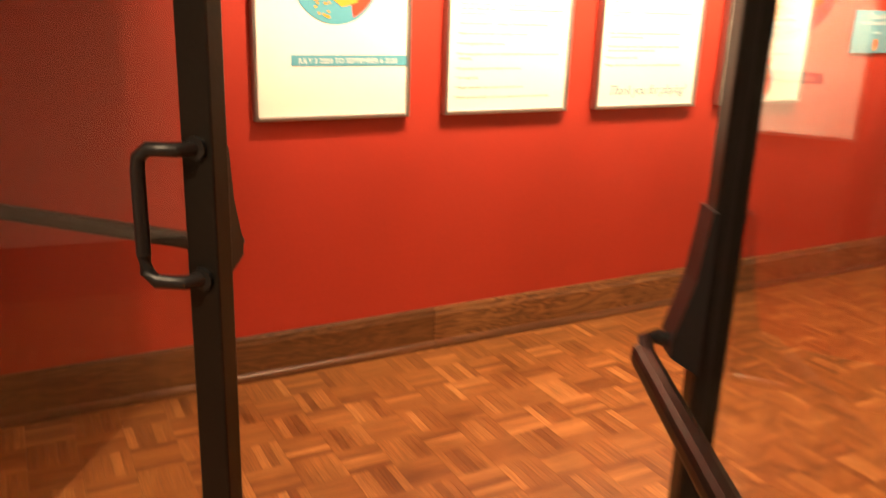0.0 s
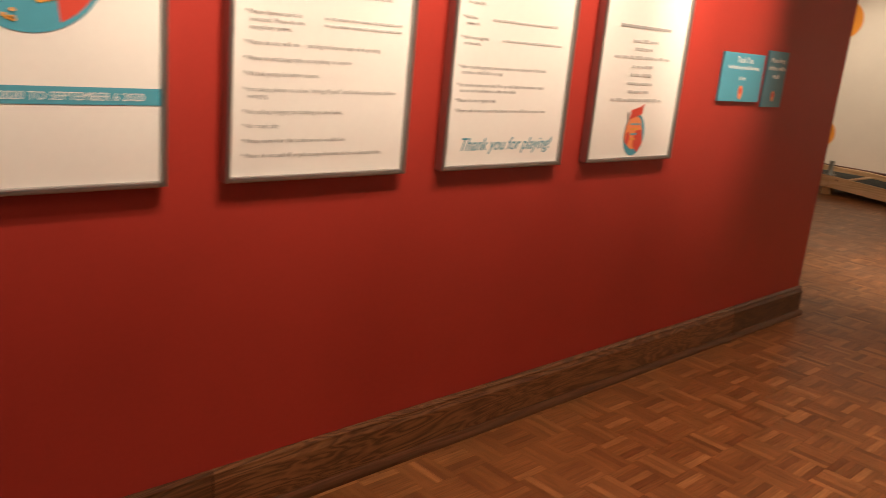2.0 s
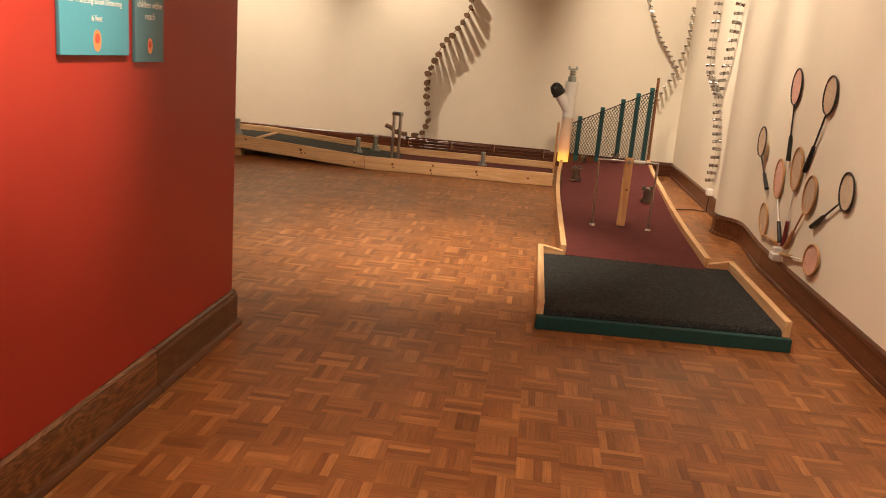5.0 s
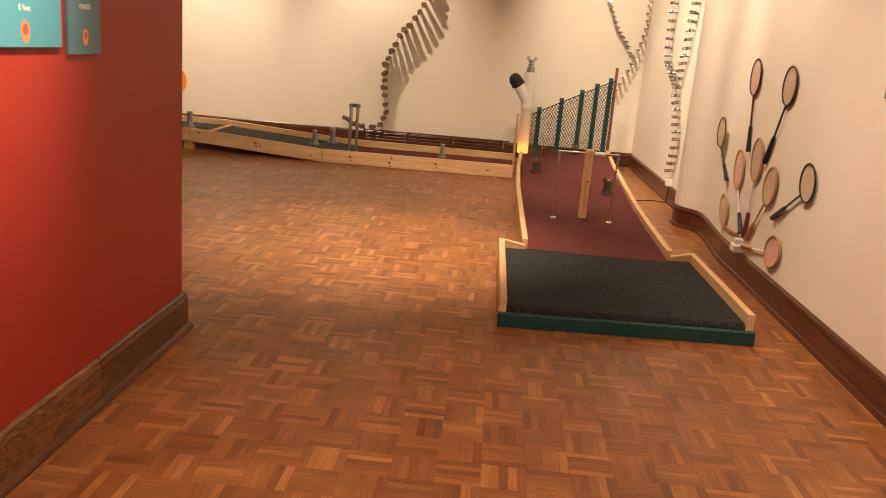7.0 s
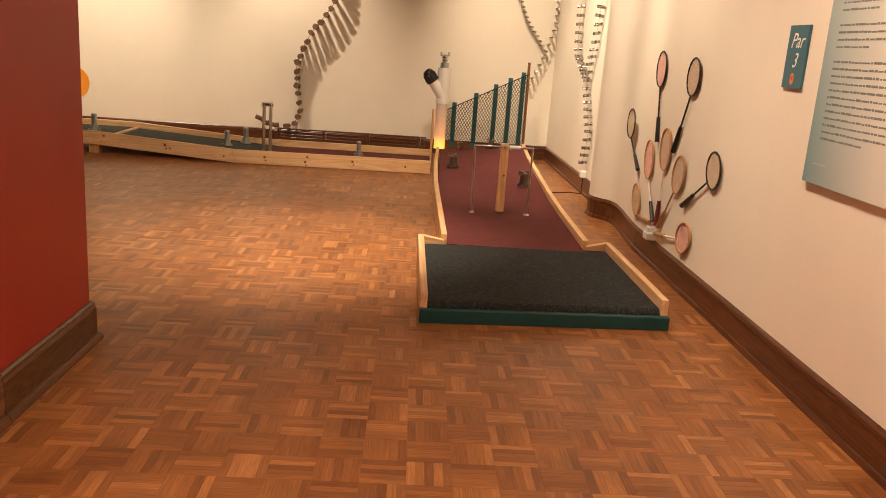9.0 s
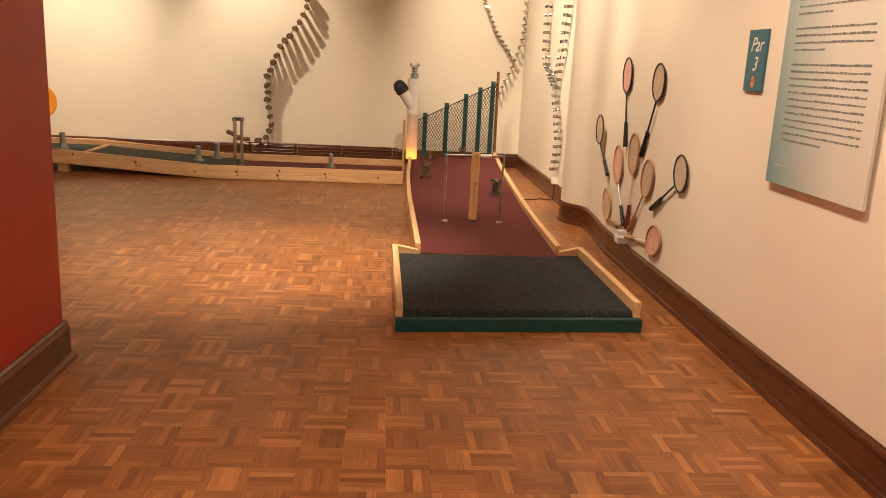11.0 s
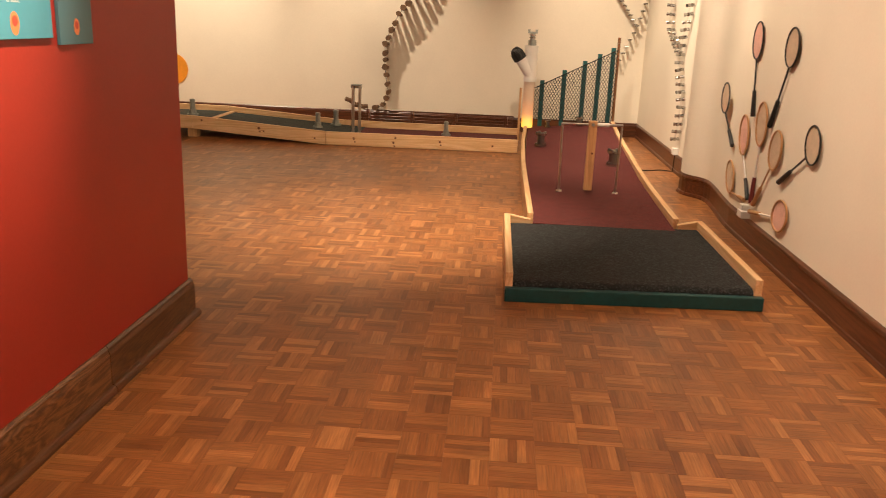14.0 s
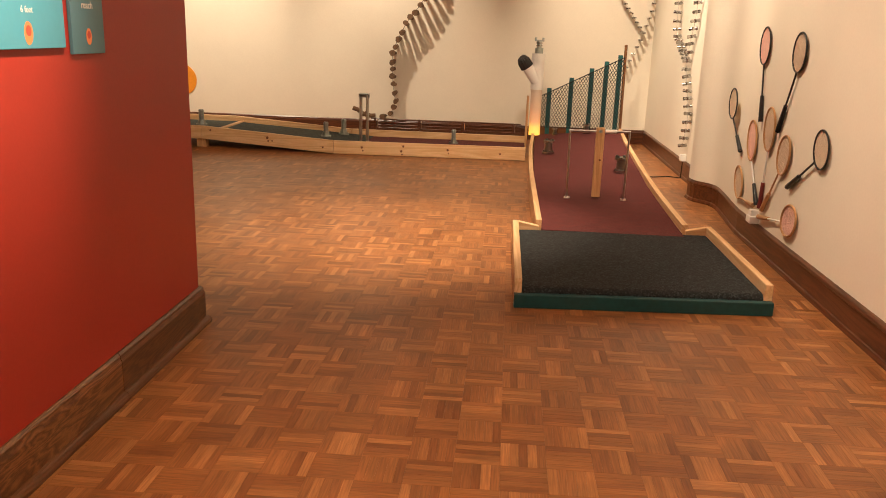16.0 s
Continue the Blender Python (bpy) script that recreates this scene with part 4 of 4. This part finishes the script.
for x in (-4.72, -6.4):
    part("support_block", bx((x - 0.05, YF + 0.06, 0.0), (x + 0.05, YF + 0.16, 0.102), 0.004), PINE_Z, tr)
    part("support_block", bx((x - 0.05, YB - 0.16, 0.0), (x + 0.05, YB - 0.06, 0.102), 0.004), PINE_Z, tr)
rnd = random.Random(3)
for x, z in ((-1.62, 0.06), (-2.15, 0.08), (-2.6, 0.10), (-2.62, 0.05), (-3.02, 0.075), (-3.42, 0.06), (-3.95, 0.10), (-4.0, 0.13), (-4.6, 0.18)):
    yk = YF + 0.05 - 0.08 * (x + 1.365) / -1.94 if x > -3.31 else YF - 0.03 + 0.045 * (x + 3.311) / -1.384
    board, r = (tf1 if x > -3.31 else tf2), rnd.uniform(0.008, 0.015)
    part("knot", rod((x, yk - 0.0012, z), (x, yk + 0.004, z), r, seg=10), KNOT, board)
    part("knot_streak", add_box(bmesh.new(), (x - 0.03, yk - 0.0008, z + r * 0.9), (x + 0.012, yk + 0.004, z + r * 0.9 + 0.004)), STREAK, board)
    if r > 0.011:
        part("knot", rod((x + 0.01, yk - 0.0012, z - 0.032), (x + 0.01, yk + 0.004, z - 0.032), r * 0.7, seg=10), KNOT, board)


def bolt_bumper(place, label, s=1.0):
    ob = thing("bolt_bumper", place, label, "golf obstacle", "steel bolt bumpers")
    part("washer", rod((0, 0, 0), (0, 0, 0.02 * s), 0.055 * s, seg=20), ZINC, ob, "", True)
    part("nut", rod((0, 0, 0.02 * s), (0, 0, 0.06 * s), 0.04 * s, 0.036 * s, 6), ZINC, ob)
    part("shank", rod((0, 0, 0.06 * s), (0, 0, 0.15 * s), 0.026 * s), ZINC, ob, "", True)
    part("cap", rod((0, 0, 0.15 * s), (0, 0, 0.165 * s), 0.030 * s, 0.022 * s), ZINC, ob, "", True)


bolt_bumper((-4.83, 4.85, 0.18), "galvanised bolt bumper standing on the turf", 1.05)
bolt_bumper((-3.50, 4.95, 0.10), "galvanised bolt bumper on the turf ramp", 0.98)
bolt_bumper((-3.37, 5.27, 0.092), "galvanised bolt bumper beside the back board", 1.05)
bolt_bumper((-2.13, 5.05, 0.075), "galvanised bolt bumper on maroon felt", 0.9)
g2 = thing("rod_gate", (-3.07, 4.86, 0.072), "narrow gate of steel rods standing in trough", "golf obstacle")
for x in (-0.035, 0.035):
    for y in (-0.03, 0.03):
        part("upright", rod((x, y, 0), (x, y, 0.50), 0.011), STEEL, g2, "", True)
part("top_bar", rod((-0.06, 0, 0.485), (0.06, 0, 0.485), 0.014), STEEL, g2, "", True)
part("top_plate", bx((-0.05, -0.045, 0.50), (0.05, 0.045, 0.512), 0.002), ZINC, g2)

# heating pipes along the far wall
hp = thing("heating_pipes", (0, 0, 0), "row of thin metal heating pipes along far baseboard", "radiator")
for k in range(4):
    part("heating_pipe", rod((-3.2, 6.08, 0.09 + 0.035 * k), (-1.4, 6.08, 0.09 + 0.035 * k), 0.009, seg=10), BASE_RX, hp, "", True)
for x in (-3.15, -2.62, -2.1, -1.5):
    part("pipe_stand", bx((x - 0.012, 6.06, 0.0), (x + 0.012, 6.10, 0.205), 0.003), BASE_RX, hp)
    part("pipe_clip", tube([(x + 0.03, 6.065, 0.10 + 0.03 * k) for k in range(4)], 0.006, 6), CHROME, hp)

# ---- driftwood garland on the far wall ----
GARLAND = ((-2.95, 2.2), (-2.66, 2.13), (-2.50, 1.97), (-2.50, 1.74), (-2.61, 1.55), (-2.78, 1.34), (-2.90, 1.11), (-2.955, 0.95), (-2.945, 0.68), (-2.905, 0.40), (-2.95, 0.27), (-3.03, 0.22), (-3.13, 0.215))


def spaced(keys, gap):
    pts = [Vector((a, b)) for a, b in keys]
    out, need = [pts[0].copy()], gap
    for a, b in zip(pts, pts[1:]):
        L, pos = (b - a).length, 0.0
        while pos + need <= L:
            pos += need
            need = gap
            out.append(a + (b - a) * pos / L)
        need -= L - pos
    return out


wg = thing("driftwood_garland", (0, 0, 0), "row of driftwood sticks standing out from the wall", "wall art")
rnd = random.Random(11)
string_pts = []
for p in spaced(GARLAND, 0.092):
    r = rnd.uniform(0.028, 0.037)
    bm = rod((0, 0, 0.0), (0, 0, 0.22), r * 0.6, r, 9)
    bmesh.ops.subdivide_edges(bm, edges=[e for e in bm.edges if abs(e.verts[0].co.z - e.verts[1].co.z) > 0.1], cuts=4)
    m = Matrix.Translation((p.x, FAR, p.y)) @ pose(0, 0, 0, 90 + rnd.uniform(-5, 5), rnd.uniform(-5, 5), 0)
    for v in bm.verts:
        k = 1 + 0.35 * noise.noise(v.co * 25 + Vector((p.x * 50, p.y * 50, 0)))
        v.co = m @ Vector((v.co.x * k, v.co.y * k, v.co.z))
    part("driftwood_stick", bm, BARK, wg)
    string_pts.append((p.x, FAR - 0.2, p.y))
part("string", tube(string_pts, 0.003, 5), NETM, wg)
dw = thing("driftwood_branch", (-3.24, 6.02, 0.20), "small pale driftwood branch lying on heating pipes", "driftwood")
part("limb", tube([(-0.17, 0, 0.12), (-0.11, 0, 0.10), (-0.04, 0, 0.05), (0.05, 0.0, 0.035), (0.10, 0, 0.04)], 0.026, 9), BARK, dw, "", True)
part("twig", tube([(-0.04, 0, 0.05), (0.0, -0.03, 0.09), (0.02, -0.04, 0.13)], 0.010, 7), BARK, dw, "", True)

# ---- chrome garlands in the corner ----


def chrome_garland(label, pts3, away, peg=0.003, size=1.0):
    """A string of small chrome clamps, each on a peg to its wall."""
    ob = thing("chrome_garland", (0, 0, 0), label, "wall art", "chrome garlands")
    rnd = random.Random(len(pts3))
    for p in pts3:
        m = Matrix.Translation(p) @ pose(0, 0, 0, rnd.uniform(-12, 12), rnd.uniform(-12, 12), rnd.uniform(-35, 35)) @ Matrix.Scale(size, 4)
        bm = bmesh.new()
        add_rod(bm, (-0.030, 0, 0), (0.030, 0, 0), 0.011, seg=8)
        add_rod(bm, (0, 0, -0.014), (0, 0, 0.014), 0.015, seg=6)
        for x in (-0.03, 0.03):
            add_rod(bm, (x - 0.008, 0, 0), (x + 0.008, 0, 0), 0.0155, seg=8)
        bmesh.ops.transform(bm, matrix=m, verts=bm.verts)
        part("clamp", bm, CLAMP, ob, "", True)
        part("peg", rod(p, Vector(p) + Vector(away), peg, seg=7), STEEL, ob)
    part("wire", tube(pts3, 0.002, 4), STEEL, ob)


chrome_garland("string of chrome clamps swagging down the far wall", [Vector((p.x, 6.13, p.y)) for p in spaced(((-0.47, 2.0), (-0.31, 1.63), (-0.21, 1.50), (-0.10, 1.35), (-0.06, 1.27)), 0.062)], (0, 0.122, 0), 0.012, 0.62)
chrome_garland("string of chrome clamps rising to the corner", [Vector((p.x, 6.13, p.y)) for p in spaced(((-0.22, 0.90), (-0.16, 1.04), (-0.09, 1.19), (-0.03, 1.37), (0.03, 1.58), (0.04, 2.0)), 0.085)], (0, 0.122, 0), 0.012, 0.62)
chrome_garland("long vertical string of chrome clamps by the pilaster", [Vector((0.03, p.x, p.y)) for p in spaced(((3.70, 2.0), (3.83, 1.56), (3.87, 1.39), (4.0, 1.19), (4.04, 0.99), (3.89, 0.80), (3.75, 0.61), (3.78, 0.45), (3.86, 0.28)), 0.078)], (0.048, 0, 0))
chrome_garland("short string of chrome clamps joining the long one", [Vector((0.03, p.x, p.y)) for p in spaced(((4.70, 2.0), (4.70, 1.57), (4.67, 1.38), (4.60, 1.27), (4.20, 1.11), (4.04, 1.04)), 0.085)], (0.048, 0, 0))
ank = thing("garland_anchor", (0.04, 3.85, 0.168), "small white plastic block on the baseboard", "bracket")
part("anchor_block", bx((-0.02, -0.03, 0), (0.035, 0.03, 0.06), 0.005), WHITE, ank)

# ---- orange cut-outs on the far wall ----
for cz, r, lab in ((0.56, 0.185, "flat orange balloon cut-out mounted on cream wall"), (2.02, 0.24, "larger flat orange balloon cut-out high on wall")):
    ob = new("balloon_cutout")
    ob.matrix_basis = Matrix(((1, 0, 0, -5.59), (0, 0, -1, FAR), (0, 1, 0, cz), (0, 0, 0, 1)))
    tagged(ob, lab, "wall art", "orange cut-outs")
    part("cutout_disc", disc(0, 0, r, r, 0.0, 0.012, 48), ORANGE, ob)
    part("cutout_tail", prism([(-0.05, -r * 0.9), (0.05, -r * 0.9), (0.02, -r - 0.12), (-0.07, -r - 0.14)], 0.0, 0.0115), ORANGE, ob)

cable = thing("floor_cable", (0, 0, 0), "thin black cable lying across the parquet", "cable")
part("cord", tube([(-0.36, 3.9, 0.006), (-0.2, 3.86, 0.006), (-0.05, 3.93, 0.006), (0.035, 3.80, 0.02), (0.037, 3.79, 0.17)], 0.005, 6), BLACK, cable, "", True)

# ---- console table by the right wall ----
tb = thing("console_table", (-0.292, -2.82, 0.0), "honey oak mission console table with drawer and slats", "table")
TW, TL = 0.288, 0.93
for y in (0.03, TL - 0.075):
    for x in (0.022, TW - 0.06):
        part("leg", bx((x, y, 0.0), (x + 0.045, y + 0.045, 0.716), 0.004), OAK_Z, tb)
part("tabletop", bx((-0.025, -0.03, 0.73), (TW, TL + 0.03, 0.758), 0.008), OAK_Y, tb, "honey oak table top")
part("top_moulding", bx((-0.006, -0.008, 0.715), (TW - 0.006, TL + 0.008, 0.731), 0.006), OAK_Y, tb)
part("apron", bx((0.03, 0.075, 0.60), (0.045, TL - 0.075, 0.716), 0.002), OAK_Y, tb)
for y0, y1 in ((0.10, 0.45), (0.48, TL - 0.08)):
    dr = part("drawer_front", bx((0.018, y0, 0.612), (0.03, y1, 0.708), 0.004), OAK_Y, tb, "oak drawer front")
    yc = (y0 + y1) / 2 if y0 > 0.4 else y0 + 0.17
    yc = y1 - 0.12 if y0 > 0.4 else yc
    part("ring_pull", tube([(0.008, yc + 0.026 * math.cos(a), 0.662 + 0.032 * math.sin(a)) for a in [k * math.tau / 18 for k in range(18)]], 0.006, 8, True), BLACK, dr, "black iron ring pull", True)
    part("pull_plate", rod((0.018, yc, 0.67), (0.010, yc, 0.67), 0.02), BLACK, dr)
for x in (0.026, TW - 0.05):
    part("rail", bx((x, 0.075, 0.575), (x + 0.02, TL - 0.075, 0.60), 0.003), OAK_Y, tb)
for k in range(17):
    y = 0.105 + k * 0.044
    part("slat", bx((TW - 0.048, y, 0.17), (TW - 0.036, y + 0.02, 0.576), 0.002), OAK_Z, tb)
    part("slat", bx((0.034, y, 0.17), (0.046, y + 0.02, 0.576), 0.002), OAK_Z, tb)
part("end_panel", bx((0.067, TL - 0.06, 0.60), (TW - 0.06, TL - 0.045, 0.716), 0.002), OAK_Z, tb)
part("shelf", bx((0.03, 0.05, 0.14), (TW - 0.03, TL - 0.05, 0.165), 0.004), OAK_Y, tb, "oak lower shelf")

# ---- parquet ----
T = 0.139
OX, OY = -1.53, -1.622
NF = 5


def finger_mesh(blocks, name):
    """Blocks of (x, y, turned) as five bevelled fingers each, one mesh."""
    verts, faces, uvs = [], [], []
    g, bvl = 0.0, 0.0004
    for x, y, turned in blocks:
        w = T / NF
        for k in range(NF):
            a0, a1, b0, b1 = g, T - g, k * w + g, (k + 1) * w - g
            ring = []
            for i, z in ((0, -0.0008), (1, 0.0)):
                o = bvl * i
                ring += [(a0 + o, b0 + o, z), (a1 - o, b0 + o, z), (a1 - o, b1 - o, z), (a0 + o, b1 - o, z)]
            n = len(verts)
            for a, b, z in ring:
                verts.append((x + b, y + a, z) if turned else (x + a, y + b, z))
            quads = [(4, 5, 6, 7), (0, 1, 5, 4), (1, 2, 6, 5), (2, 3, 7, 6), (3, 0, 4, 7)]
            for q in quads:
                q = q[::-1] if turned else q
                faces.append([n + i for i in q])
                uvs += [(ring[i][0], ring[i][1]) for i in q]
    me = bpy.data.meshes.new(name)
    me.from_pydata(verts, [], faces)
    layer = me.uv_layers.new(name="UVMap")
    layer.data.foreach_set("uv", np.array(uvs, dtype=np.float32).ravel())
    me.materials.append(PARQ)
    me.update()
    return me


floor_ob = bpy.data.objects["floor"]
pair = [finger_mesh([(0, 0, False)], "parquet_block"), finger_mesh([(0, 0, True)], "parquet_block")]
rest = []
i0, i1 = int((LEFT - OX) / T) - 1, int((2.6 - OX) / T) + 1
j0, j1 = int((-7.5 - OY) / T) - 1, int((FAR - OY) / T) + 1
for i in range(i0, i1):
    for j in range(j0, j1):
        x, y = OX + i * T, OY + j * T
        turned = (i + j) % 2 == 1
        if x < -3.2 and y < -0.6:
            continue
        if -2.8 <= x < -0.5 and -2.1 <= y < 0.35 and not (x > -1.66 and y > -0.18):
            ob = new("parquet_block", pair[turned])
            ob.location = (x, y, 0)
            ob.parent = floor_ob
        else:
            rest.append((x, y, turned))
ob = new("parquet", finger_mesh(rest, "parquet"))
ob.parent = floor_ob
tagged(ob, "basket-weave oak parquet fingers", kind="stuff")
